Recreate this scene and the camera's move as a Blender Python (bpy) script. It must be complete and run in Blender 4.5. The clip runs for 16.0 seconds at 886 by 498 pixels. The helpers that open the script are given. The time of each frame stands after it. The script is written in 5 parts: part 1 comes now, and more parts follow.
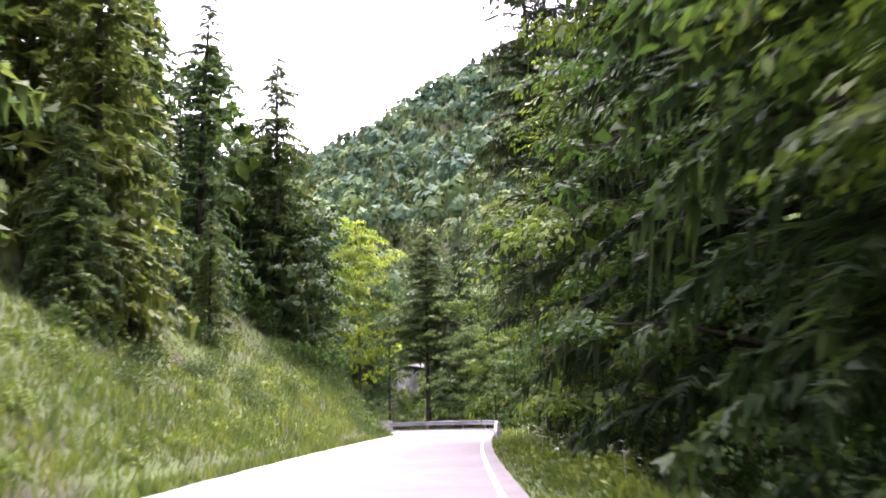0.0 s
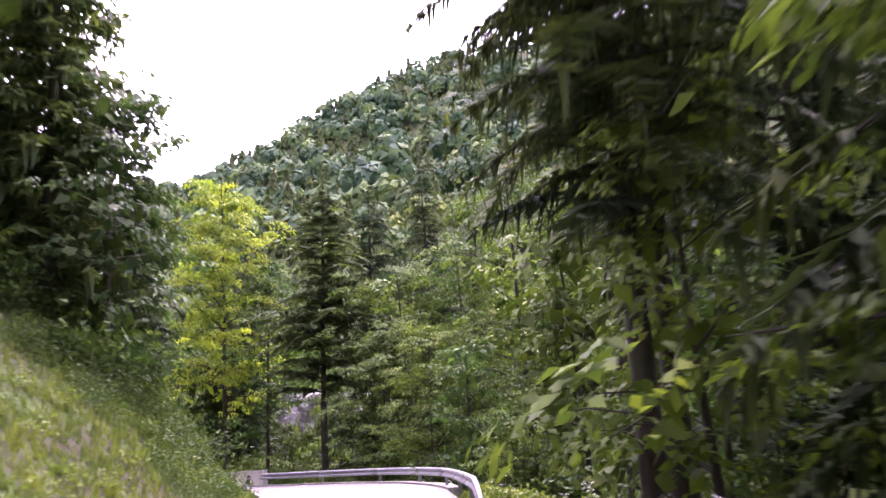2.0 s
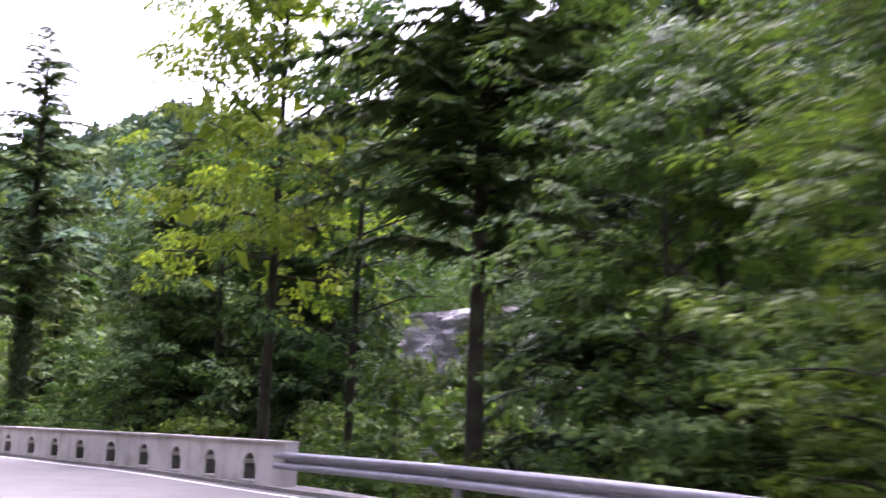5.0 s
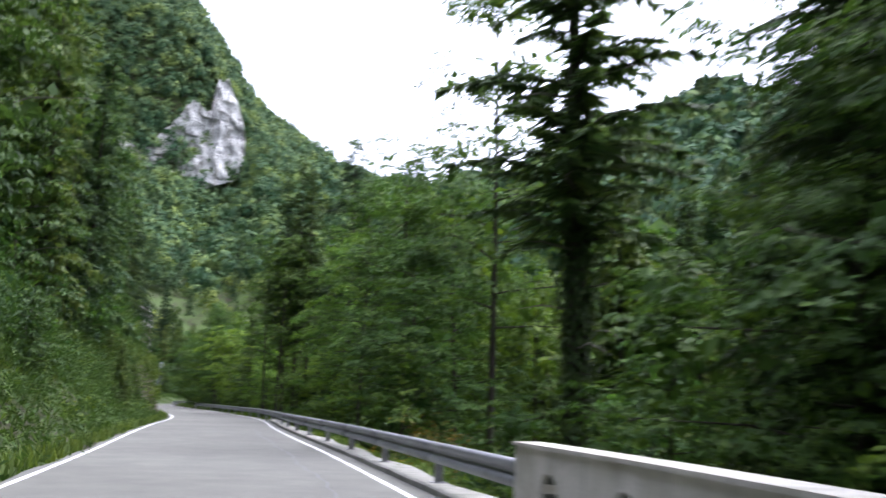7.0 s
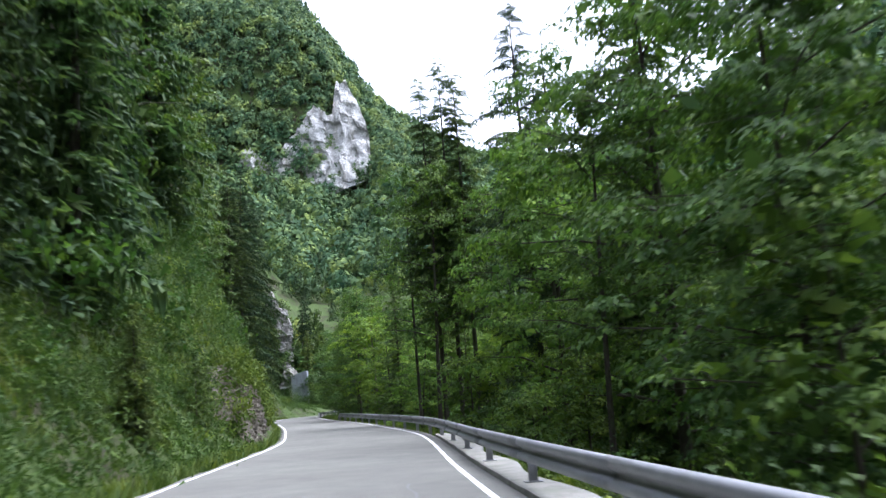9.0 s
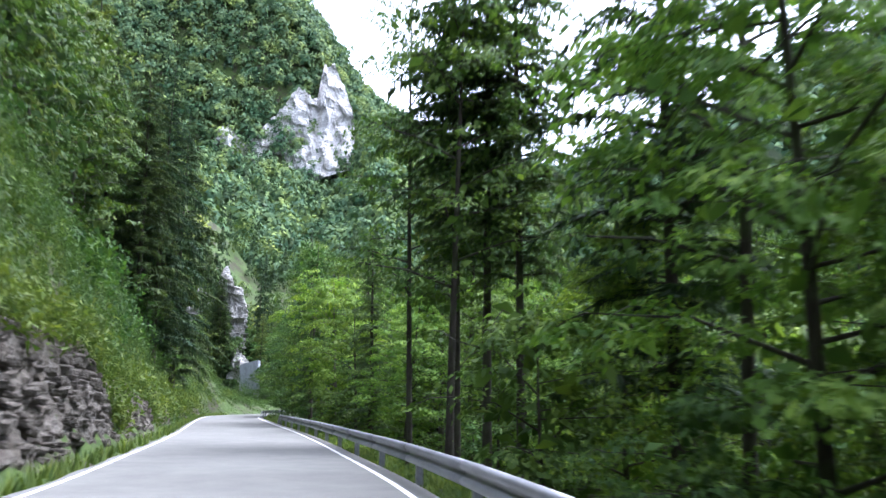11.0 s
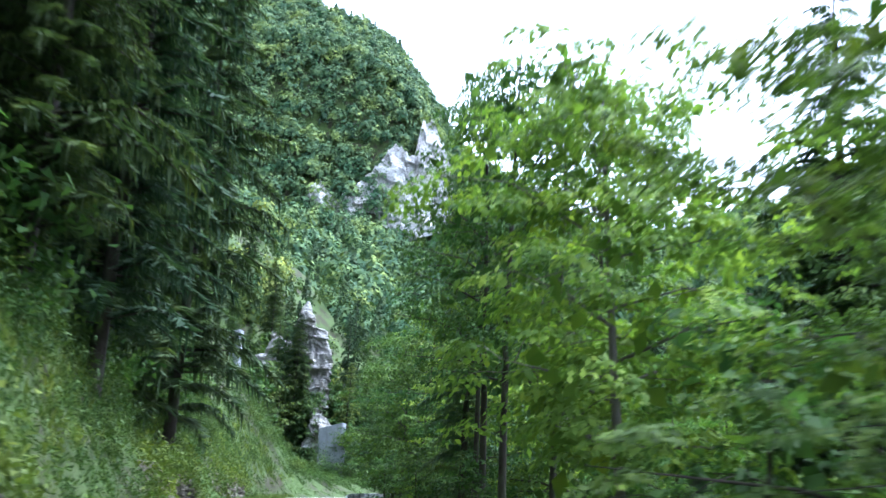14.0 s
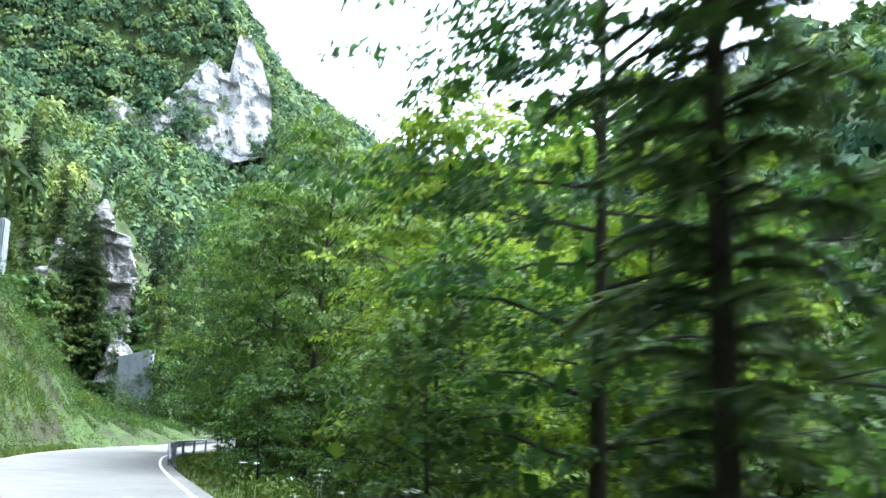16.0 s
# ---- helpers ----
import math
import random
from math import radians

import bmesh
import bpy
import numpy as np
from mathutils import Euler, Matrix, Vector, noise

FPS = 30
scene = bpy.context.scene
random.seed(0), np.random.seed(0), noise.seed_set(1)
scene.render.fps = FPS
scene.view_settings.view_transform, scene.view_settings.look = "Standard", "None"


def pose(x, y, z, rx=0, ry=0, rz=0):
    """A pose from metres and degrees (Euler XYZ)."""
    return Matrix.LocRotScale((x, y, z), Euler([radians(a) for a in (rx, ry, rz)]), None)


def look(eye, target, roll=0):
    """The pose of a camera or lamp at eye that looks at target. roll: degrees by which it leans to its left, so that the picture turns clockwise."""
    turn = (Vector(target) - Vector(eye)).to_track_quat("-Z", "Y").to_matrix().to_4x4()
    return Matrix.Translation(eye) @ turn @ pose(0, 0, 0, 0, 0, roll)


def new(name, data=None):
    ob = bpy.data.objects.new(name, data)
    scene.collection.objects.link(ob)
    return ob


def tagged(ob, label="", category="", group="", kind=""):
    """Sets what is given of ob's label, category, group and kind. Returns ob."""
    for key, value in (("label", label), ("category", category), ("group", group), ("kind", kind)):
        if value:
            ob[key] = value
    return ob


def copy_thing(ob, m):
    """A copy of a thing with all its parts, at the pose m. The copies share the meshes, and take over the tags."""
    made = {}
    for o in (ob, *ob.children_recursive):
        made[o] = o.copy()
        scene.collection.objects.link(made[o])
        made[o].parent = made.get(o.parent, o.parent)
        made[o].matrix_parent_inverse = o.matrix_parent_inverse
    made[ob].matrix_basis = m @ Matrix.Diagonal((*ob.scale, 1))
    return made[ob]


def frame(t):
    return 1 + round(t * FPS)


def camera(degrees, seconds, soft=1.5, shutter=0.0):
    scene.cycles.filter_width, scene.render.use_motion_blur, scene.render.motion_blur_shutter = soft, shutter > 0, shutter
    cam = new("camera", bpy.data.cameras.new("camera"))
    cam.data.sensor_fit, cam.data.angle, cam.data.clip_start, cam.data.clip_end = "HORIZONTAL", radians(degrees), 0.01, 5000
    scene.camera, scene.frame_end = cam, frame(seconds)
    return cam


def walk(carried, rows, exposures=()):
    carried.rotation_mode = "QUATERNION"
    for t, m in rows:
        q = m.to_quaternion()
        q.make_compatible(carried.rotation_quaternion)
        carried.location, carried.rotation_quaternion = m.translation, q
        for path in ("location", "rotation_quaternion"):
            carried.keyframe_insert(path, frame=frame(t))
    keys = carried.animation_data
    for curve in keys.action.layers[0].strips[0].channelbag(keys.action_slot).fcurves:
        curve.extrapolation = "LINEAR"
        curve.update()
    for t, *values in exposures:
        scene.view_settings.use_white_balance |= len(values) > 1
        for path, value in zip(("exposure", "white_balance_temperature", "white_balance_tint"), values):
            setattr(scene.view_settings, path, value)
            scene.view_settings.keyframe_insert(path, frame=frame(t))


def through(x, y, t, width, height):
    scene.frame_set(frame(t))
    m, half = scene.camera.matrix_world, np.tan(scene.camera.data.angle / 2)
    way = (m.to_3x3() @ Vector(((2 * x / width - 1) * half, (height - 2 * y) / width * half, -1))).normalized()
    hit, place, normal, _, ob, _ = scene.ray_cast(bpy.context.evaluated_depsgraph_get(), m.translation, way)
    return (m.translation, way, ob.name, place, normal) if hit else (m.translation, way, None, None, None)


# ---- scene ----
cam = camera(52.0, 16.0, soft=1.5, shutter=0.42)
PATH = [  # seconds, place, yaw, pitch, roll
    (0.0, 0.00, 0.00, 1.26, 0.00, 10.30, -2.37), (0.5, -0.58, 6.96, 1.27, -1.54, 12.51, -3.64),
    (1.0, -0.71, 13.99, 1.28, -2.43, 12.77, -4.47), (1.5, -0.50, 21.04, 1.28, -4.32, 12.47, -4.07),
    (2.0, -0.34, 27.93, 1.28, -6.40, 12.56, -3.60), (2.5, 0.11, 34.61, 1.28, -6.66, 12.82, -3.29),
    (3.0, 0.76, 41.96, 1.28, -3.90, 10.65, -1.64), (3.2, 0.88, 44.77, 1.28, -4.37, 11.19, -0.77),
    (5.3, -2.02, 67.24, 1.28, 8.68, 10.62, 1.86), (5.5, -2.70, 69.49, 1.28, 13.02, 10.14, 1.56),
    (6.0, -5.18, 74.99, 1.29, 20.57, 9.44, 3.58), (6.5, -8.34, 80.02, 1.27, 27.86, 9.94, 1.39),
    (7.0, -12.31, 84.69, 1.26, 37.87, 9.74, 1.64), (7.5, -16.87, 88.94, 1.28, 42.72, 8.75, 1.74),
    (8.0, -21.56, 93.04, 1.29, 44.91, 8.70, 1.25), (8.5, -26.49, 97.26, 1.29, 46.49, 9.67, -2.28),
    (8.7, -28.44, 98.88, 1.29, 46.61, 9.31, -4.11), (10.8, -49.00, 116.00, 1.27, 45.02, 10.01, 0.09),
    (11.0, -51.13, 117.62, 1.29, 45.00, 9.85, 0.58), (11.5, -56.58, 121.67, 1.31, 47.21, 10.25, 0.25),
    (12.0, -62.20, 125.56, 1.36, 49.24, 9.24, 1.40), (12.5, -67.97, 129.48, 1.35, 49.81, 9.07, 1.74),
    (13.0, -73.91, 133.33, 1.33, 50.85, 8.94, 1.65), (13.5, -79.73, 136.91, 1.34, 51.70, 11.60, 2.20),
    (14.0, -85.23, 140.32, 1.33, 50.81, 14.79, 3.16), (14.5, -90.36, 143.55, 1.30, 47.55, 13.32, 2.50),
    (15.0, -95.39, 146.79, 1.29, 42.70, 11.20, 2.10), (15.5, -100.23, 149.89, 1.29, 39.98, 11.72, 2.05),
    (16.0, -105.33, 152.97, 1.30, 38.46, 11.63, 1.78),
]
walk(cam, [(t, pose(x, y, z, 90 + p, 0, w) @ pose(0, 0, 0, 0, 0, r)) for t, x, y, z, w, p, r in PATH],
     [(0.0, 2.5, 6200, 48), (1.5, 2.4, 6200, 60), (2.5, 2.3, 6150, 66), (3.2, 2.42, 5980, 67), (5.3, 2.0, 5800, 45), (6.0, 1.8, 5720, 37), (7.0, 1.2, 5750, 19), (8.7, 1.25, 5650, 16), (10.8, 1.8, 5400, 20), (12.5, 1.9, 5550, 14), (13.5, 1.85, 5200, 7), (14.3, 1.95, 5050, 16), (15.0, 1.95, 5100, 16), (16.0, 2.2, 5400, 9)])

# ---- world and sun ----
world = bpy.data.worlds.new("sky")
scene.world = world
world.use_nodes = True
wn = world.node_tree.nodes
sky = wn.new("ShaderNodeTexSky")
sky.sky_type, sky.sun_disc = "NISHITA", False
sky.sun_elevation, sky.sun_rotation = radians(66), radians(20)
sky.air_density, sky.dust_density, sky.ozone_density = 1.0, 4.0, 1.0
wn["Background"].inputs["Strength"].default_value = 0.15
veil = wn.new("ShaderNodeHueSaturation")   # a thin white overcast
veil.inputs["Saturation"].default_value, veil.inputs["Value"].default_value = 0.26, 2.0
world.node_tree.links.new(sky.outputs[0], veil.inputs["Color"])
world.node_tree.links.new(veil.outputs[0], wn["Background"].inputs["Color"])
sun = new("sun", bpy.data.lights.new("sun", "SUN"))
sun.data.energy, sun.data.angle, sun.data.color = 1.5, radians(24), (1.0, 0.97, 0.92)
SUN_AZ, SUN_UP = radians(20), radians(66)   # to the right of the first way, and above the horizon
sun.matrix_world = look((0, 0, 0), (-math.sin(SUN_AZ) * math.cos(SUN_UP), -math.cos(SUN_AZ) * math.cos(SUN_UP), -math.sin(SUN_UP)))


# ---- materials ----
class Mat:
    """A node material in short steps."""

    def __init__(self, name, rough=0.8, spec=0.3):
        self.m = bpy.data.materials.new(name)
        self.m.use_nodes = True
        self.t = self.m.node_tree
        self.b = self.t.nodes["Principled BSDF"]
        self.b.inputs["Roughness"].default_value = rough
        self.b.inputs["Specular IOR Level"].default_value = spec
        self.out = self.t.nodes["Material Output"]
        self.co = self.t.nodes.new("ShaderNodeTexCoord").outputs["Object"]

    def link(self, a, b):
        self.t.links.new(a, b)

    def noise(self, scale, detail=4, rough=0.6, vec=None, stretch=None):
        n = self.t.nodes.new("ShaderNodeTexNoise")
        n.inputs["Scale"].default_value, n.inputs["Detail"].default_value = scale, detail
        n.inputs["Roughness"].default_value = rough
        v = vec or self.co
        if stretch:
            mp = self.t.nodes.new("ShaderNodeMapping")
            mp.inputs["Scale"].default_value = stretch
            self.link(v, mp.inputs["Vector"])
            v = mp.outputs[0]
        self.link(v, n.inputs["Vector"])
        return n.outputs["Fac"]

    def ramp(self, fac, *stops):
        r = self.t.nodes.new("ShaderNodeValToRGB")
        el = r.color_ramp.elements
        while len(el) < len(stops):
            el.new(0.5)
        for e, (p, c) in zip(el, stops):
            e.position, e.color = p, (*c, 1)
        self.link(fac, r.inputs[0])
        return r.outputs[0]

    def mix(self, fac, a, b, kind="MIX"):
        n = self.t.nodes.new("ShaderNodeMix")
        n.data_type, n.blend_type = "RGBA", kind
        for sock, v in ((n.inputs[0], fac), (n.inputs[6], a), (n.inputs[7], b)):
            if isinstance(v, (int, float)):
                sock.default_value = v
            elif isinstance(v, tuple):
                sock.default_value = (*v, 1)
            else:
                self.link(v, sock)
        return n.outputs[2]

    def color(self, c):
        if isinstance(c, tuple):
            self.b.inputs["Base Color"].default_value = (*c, 1)
        else:
            self.link(c, self.b.inputs["Base Color"])
        return self

    def bump(self, h, strength=0.5, dist=0.02):
        n = self.t.nodes.new("ShaderNodeBump")
        n.inputs["Strength"].default_value, n.inputs["Distance"].default_value = strength, dist
        self.link(h, n.inputs["Height"])
        self.link(n.outputs[0], self.b.inputs["Normal"])
        return self


def leaf_material(name, dark, light, through=0.3, rough=0.6, clump=0.8, vary=1.0):
    """Leaves: colour by leaf, by clump and by tree, some light shining through."""
    k = Mat(name, rough, 0.10)
    geo = k.t.nodes.new("ShaderNodeNewGeometry").outputs["Random Per Island"]
    obj = k.t.nodes.new("ShaderNodeObjectInfo").outputs["Random"]

    def blend(f):
        return tuple((1 - f) * a + f * b for a, b in zip(dark, light))

    c = k.ramp(geo, (0.0, blend(0.12)), (0.7, blend(0.5)), (1.0, blend(0.85)))
    shade = k.ramp(obj, (0.0, (0.66, 0.80, 0.86)), (0.5, (1.0, 1.0, 0.92)), (1.0, (1.30, 1.14, 0.74)))
    c = k.mix(1.0, c, shade, "MULTIPLY")
    patch = k.ramp(k.noise(clump, 2), (0.36, tuple(1 - vary * v for v in (0.30, 0.22, 0.22))), (0.52, (1.0, 1.0, 1.0)), (0.66, (1 + 0.40 * vary, 1 + 0.26 * vary, 0.92)))
    c = k.mix(1.0, c, patch, "MULTIPLY")
    k.color(c)
    tr = k.t.nodes.new("ShaderNodeBsdfTranslucent")
    k.link(k.mix(1.0, c, (1.25, 1.35, 0.70), "MULTIPLY"), tr.inputs["Color"])
    ms = k.t.nodes.new("ShaderNodeMixShader")
    ms.inputs[0].default_value = through
    k.link(k.b.outputs[0], ms.inputs[1])
    k.link(tr.outputs[0], ms.inputs[2])
    k.link(ms.outputs[0], k.out.inputs["Surface"])
    return k.m


def bark_material(name, a, b):
    k = Mat(name, 0.9, 0.2)
    n = k.noise(6, 6, 0.65, stretch=(1, 1, 0.25))
    k.color(k.mix(k.ramp(k.noise(1.1, 3), (0.45, (0, 0, 0)), (0.7, (1, 1, 1))), k.ramp(n, (0.3, a), (0.7, b)), (0.05, 0.06, 0.03)))
    return k.bump(n, 0.8, 0.03).m


def rock_material(name, a, b, c, size=1.0):
    k = Mat(name, 0.92, 0.25)
    big, fine = k.noise(0.35 / size, 5, 0.65), k.noise(3.0 / size, 8, 0.7, stretch=(1, 1, 2.2))
    col = k.mix(k.ramp(big, (0.4, (0, 0, 0)), (0.62, (1, 1, 1))), k.ramp(fine, (0.28, a), (0.5, b), (0.72, c)), tuple(v * 0.75 for v in b))
    streak = k.ramp(k.noise(0.9 / size, 5, 0.6, stretch=(1.6, 1.6, 0.22)), (0.5, (1, 1, 1)), (0.7, (0.55, 0.52, 0.45)))
    k.color(k.mix(0.8, col, streak, "MULTIPLY"))
    return k.bump(fine, 1.0, 0.25 * size).m


LEAF_BEECH = leaf_material("beech_leaf", (0.030, 0.063, 0.019), (0.112, 0.184, 0.042), 0.33)
LEAF_MAPLE = leaf_material("maple_leaf", (0.075, 0.140, 0.024), (0.205, 0.295, 0.052), 0.38)
LEAF_BUSH = leaf_material("bush_leaf", (0.027, 0.052, 0.018), (0.090, 0.138, 0.036), 0.28)
LEAF_HERB = leaf_material("herb_leaf", (0.045, 0.088, 0.024), (0.120, 0.175, 0.05), 0.3)
NEEDLE = leaf_material("spruce_needle", (0.036, 0.062, 0.026), (0.096, 0.136, 0.046), 0.34, 0.6)
# lightened copy of spruce_needle: veiling glare put into its colour
NEEDLE_LIGHTENED = leaf_material("lightened_spruce_needle", (0.042, 0.075, 0.034), (0.110, 0.150, 0.056), 0.35, 0.6)
# darker take on bush_leaf, with the slope's shade put into its colour
LEAF_THICKET_SHADE = leaf_material("shaded_thicket_leaf", (0.018, 0.046, 0.012), (0.07, 0.125, 0.03), 0.32)
LEAF_RUST = leaf_material("rust_leaf", (0.060, 0.056, 0.018), (0.165, 0.125, 0.040), 0.3)
LEAF_TURF = leaf_material("bank_weed_leaf", (0.034, 0.060, 0.014), (0.108, 0.148, 0.034), 0.3)
GRASS = leaf_material("grass_blade", (0.045, 0.080, 0.024), (0.125, 0.170, 0.055), 0.3)
# far crowns: the bluish cast of haze is put into the colour
FAR_HAZE_LEAF = leaf_material("far_haze_leaf", (0.037, 0.072, 0.042), (0.122, 0.176, 0.068), 0.12, 0.8, 0.09, 2.0)
# darker copy of spruce_needle: shade of the woods put into its colour
SHADE_NEEDLE = leaf_material("shaded_needle", (0.024, 0.044, 0.024), (0.060, 0.092, 0.042), 0.25, 0.7)
# far conifers, with the same bluish haze put into their colour
FAR_HAZE_NEEDLE = leaf_material("far_haze_needle", (0.035, 0.062, 0.036), (0.08, 0.12, 0.055), 0.2, 0.7)
BARK_DARK = bark_material("dark_bark", (0.016, 0.013, 0.010), (0.052, 0.043, 0.034))
BARK_GREY = bark_material("grey_bark", (0.07, 0.062, 0.052), (0.19, 0.175, 0.15))
ROCK_GREY = rock_material("grey_limestone", (0.12, 0.117, 0.106), (0.29, 0.282, 0.262), (0.46, 0.45, 0.425), 1.6)
ROCK_PALE = rock_material("pale_limestone", (0.30, 0.29, 0.28), (0.50, 0.49, 0.47), (0.62, 0.61, 0.59), 7.0)
ROCK_BANK = rock_material("weathered_rock", (0.05, 0.044, 0.034), (0.13, 0.116, 0.092), (0.23, 0.208, 0.172))


def ground_material():
    k = Mat("soil_and_moss", 0.95, 0.15)
    n, f = k.noise(0.25, 5), k.noise(5.0, 6, 0.7)
    grass = k.ramp(f, (0.3, (0.022, 0.042, 0.011)), (0.7, (0.06, 0.088, 0.022)))
    soil = k.ramp(f, (0.3, (0.017, 0.017, 0.009)), (0.7, (0.046, 0.044, 0.024)))
    k.color(k.mix(k.ramp(n, (0.46, (0, 0, 0)), (0.62, (1, 1, 1))), grass, soil))
    return k.bump(f, 0.8, 0.08).m


def asphalt_material():
    k = Mat("worn_asphalt", 0.95, 0.15)
    f, m, b = k.noise(90, 3, 0.7), k.noise(1.2, 5), k.noise(0.18, 3)
    c = k.ramp(f, (0.3, (0.098, 0.098, 0.088)), (0.7, (0.164, 0.163, 0.146)))
    c = k.mix(1.0, c, k.ramp(m, (0.35, (0.86, 0.86, 0.86)), (0.7, (1.06, 1.05, 1.03))), "MULTIPLY")
    c = k.mix(1.0, c, k.ramp(b, (0.4, (0.9, 0.9, 0.9)), (0.6, (1.05, 1.05, 1.05))), "MULTIPLY")
    k.color(c)
    return k.bump(f, 0.25, 0.004).m


def concrete_material(name, a, b, stain):
    k = Mat(name, 0.9, 0.25)
    f, m = k.noise(35, 5, 0.7), k.noise(1.6, 5)
    c = k.ramp(f, (0.3, a), (0.7, b))
    c = k.mix(k.ramp(m, (0.45, (0, 0, 0)), (0.72, (0.8, 0.8, 0.8))), c, stain)
    drip = k.ramp(k.noise(2.6, 4, 0.6, stretch=(1, 1, 0.18)), (0.5, (1, 1, 1)), (0.72, (0.5, 0.5, 0.48)))
    k.color(k.mix(0.7, c, drip, "MULTIPLY"))
    return k.bump(f, 0.4, 0.006).m


def paint_material():
    k = Mat("worn_white_paint", 0.7, 0.3)
    n = k.noise(14, 5, 0.7)
    k.color(k.ramp(n, (0.3, (0.24, 0.24, 0.23)), (0.48, (0.60, 0.60, 0.585)), (0.9, (0.70, 0.70, 0.685))))
    return k.bump(n, 0.2, 0.003).m


def steel_material():
    k = Mat("galvanised_steel", 0.5, 0.5)
    n, g = k.noise(7, 5, 0.65), k.noise(0.9, 4, 0.6, stretch=(1, 1, 3))
    c = k.ramp(n, (0.3, (0.17, 0.175, 0.185)), (0.7, (0.28, 0.285, 0.30)))
    k.color(k.mix(k.ramp(g, (0.5, (0, 0, 0)), (0.75, (0.6, 0.6, 0.6))), c, (0.09, 0.088, 0.078)))
    k.b.inputs["Metallic"].default_value = 0.45
    k.link(k.ramp(n, (0.3, (0.40,) * 3), (0.7, (0.6,) * 3)), k.b.inputs["Roughness"])
    return k.bump(n, 0.1, 0.004).m


GROUND, ASPHALT, PAINT, STEEL = ground_material(), asphalt_material(), paint_material(), steel_material()
CONCRETE = concrete_material("parapet_concrete", (0.38, 0.37, 0.33), (0.54, 0.52, 0.475), (0.28, 0.265, 0.21))
# dark tone that paints the shade inside the parapet's openings
SHADE_CONCRETE = concrete_material("shaded_opening_concrete", (0.055, 0.058, 0.048), (0.12, 0.122, 0.105), (0.045, 0.055, 0.03))
KERB = concrete_material("kerb_concrete", (0.19, 0.188, 0.165), (0.31, 0.30, 0.27), (0.14, 0.145, 0.11))
BLOCKWORK = concrete_material("grey_wall_concrete", (0.19, 0.205, 0.22), (0.26, 0.275, 0.29), (0.16, 0.175, 0.18))
TAR = Mat("tar_seal", 0.6).color((0.06, 0.06, 0.062)).m
FLOWER = Mat("white_umbel", 0.8).color((0.75, 0.75, 0.68)).m


# ---- mesh helpers ----
def mesh_of(name, verts, faces, material, smooth=False):
    me = bpy.data.meshes.new(name)
    me.from_pydata([tuple(v) for v in verts], [], [tuple(q) for q in faces])
    me.materials.append(material)
    if smooth:
        me.polygons.foreach_set("use_smooth", [True] * len(me.polygons))
    me.update()
    return me


def quads_mesh(name, quads, material):
    """quads: (n, 4, 3) corners, each quad an island of its own."""
    quads = np.asarray(quads, dtype=np.float32)
    n = len(quads)
    me = bpy.data.meshes.new(name)
    me.vertices.add(4 * n)
    me.vertices.foreach_set("co", quads.ravel())
    me.loops.add(4 * n)
    me.loops.foreach_set("vertex_index", np.arange(4 * n, dtype=np.int32))
    me.polygons.add(n)
    me.polygons.foreach_set("loop_start", np.arange(0, 4 * n, 4, dtype=np.int32))
    me.polygons.foreach_set("loop_total", np.full(n, 4, dtype=np.int32))
    me.materials.append(material)
    me.update(calc_edges=True)
    return me


def tris_mesh(name, tris, material):
    """tris: (n, 3, 3) corners, each triangle an island of its own."""
    tris = np.asarray(tris, dtype=np.float32)
    n = len(tris)
    me = bpy.data.meshes.new(name)
    me.vertices.add(3 * n)
    me.vertices.foreach_set("co", tris.ravel())
    me.loops.add(3 * n)
    me.loops.foreach_set("vertex_index", np.arange(3 * n, dtype=np.int32))
    me.polygons.add(n)
    me.polygons.foreach_set("loop_start", np.arange(0, 3 * n, 3, dtype=np.int32))
    me.polygons.foreach_set("loop_total", np.full(n, 3, dtype=np.int32))
    me.materials.append(material)
    me.update(calc_edges=True)
    return me


def unit(v):
    return v / np.maximum(np.linalg.norm(v, axis=-1, keepdims=True), 1e-9)


def leaves(rng, centres, length, width, up=0.8, ahead=None):
    """Pointed leaves at the centres: lying mostly flat (up near 1) or at random."""
    n = len(centres)
    nrm = unit(rng.normal(size=(n, 3)) * (1 - up) + np.array([0, 0, 1.0]) * up)
    way = rng.normal(size=(n, 3)) if ahead is None else ahead + 0.5 * rng.normal(size=(n, 3))
    way = unit(way - (way * nrm).sum(1, keepdims=True) * nrm)
    side = np.cross(nrm, way)
    ln = (length * rng.uniform(0.65, 1.25, n))[:, None]
    wd = (width * rng.uniform(0.7, 1.2, n))[:, None]
    droop = np.array([0, 0, -0.25]) * ln
    return np.stack([centres - way * ln / 2 + side * wd / 2, centres + way * ln / 2 + droop, centres - way * ln / 2 - side * wd / 2], 1)


def kites(rng, centres, length, width, face, ahead):
    """Oval leaves with a point at both ends, folded a little and hanging; face: the way each one looks."""
    n = len(centres)
    nrm = unit(face + rng.normal(size=(n, 3)) * 0.33)
    way = ahead + 0.55 * rng.normal(size=(n, 3))
    way = unit(way - (way * nrm).sum(1, keepdims=True) * nrm)
    side = np.cross(nrm, way)
    ln = (length * rng.uniform(0.65, 1.3, n))[:, None]
    wd = (width * rng.uniform(0.75, 1.2, n))[:, None]
    mid = centres + way * ln * 0.06
    tip = centres + way * ln / 2 - np.array([0, 0, 0.2]) * ln
    return np.stack([centres - way * ln / 2, mid - side * wd / 2, tip, mid + side * wd / 2], 1)


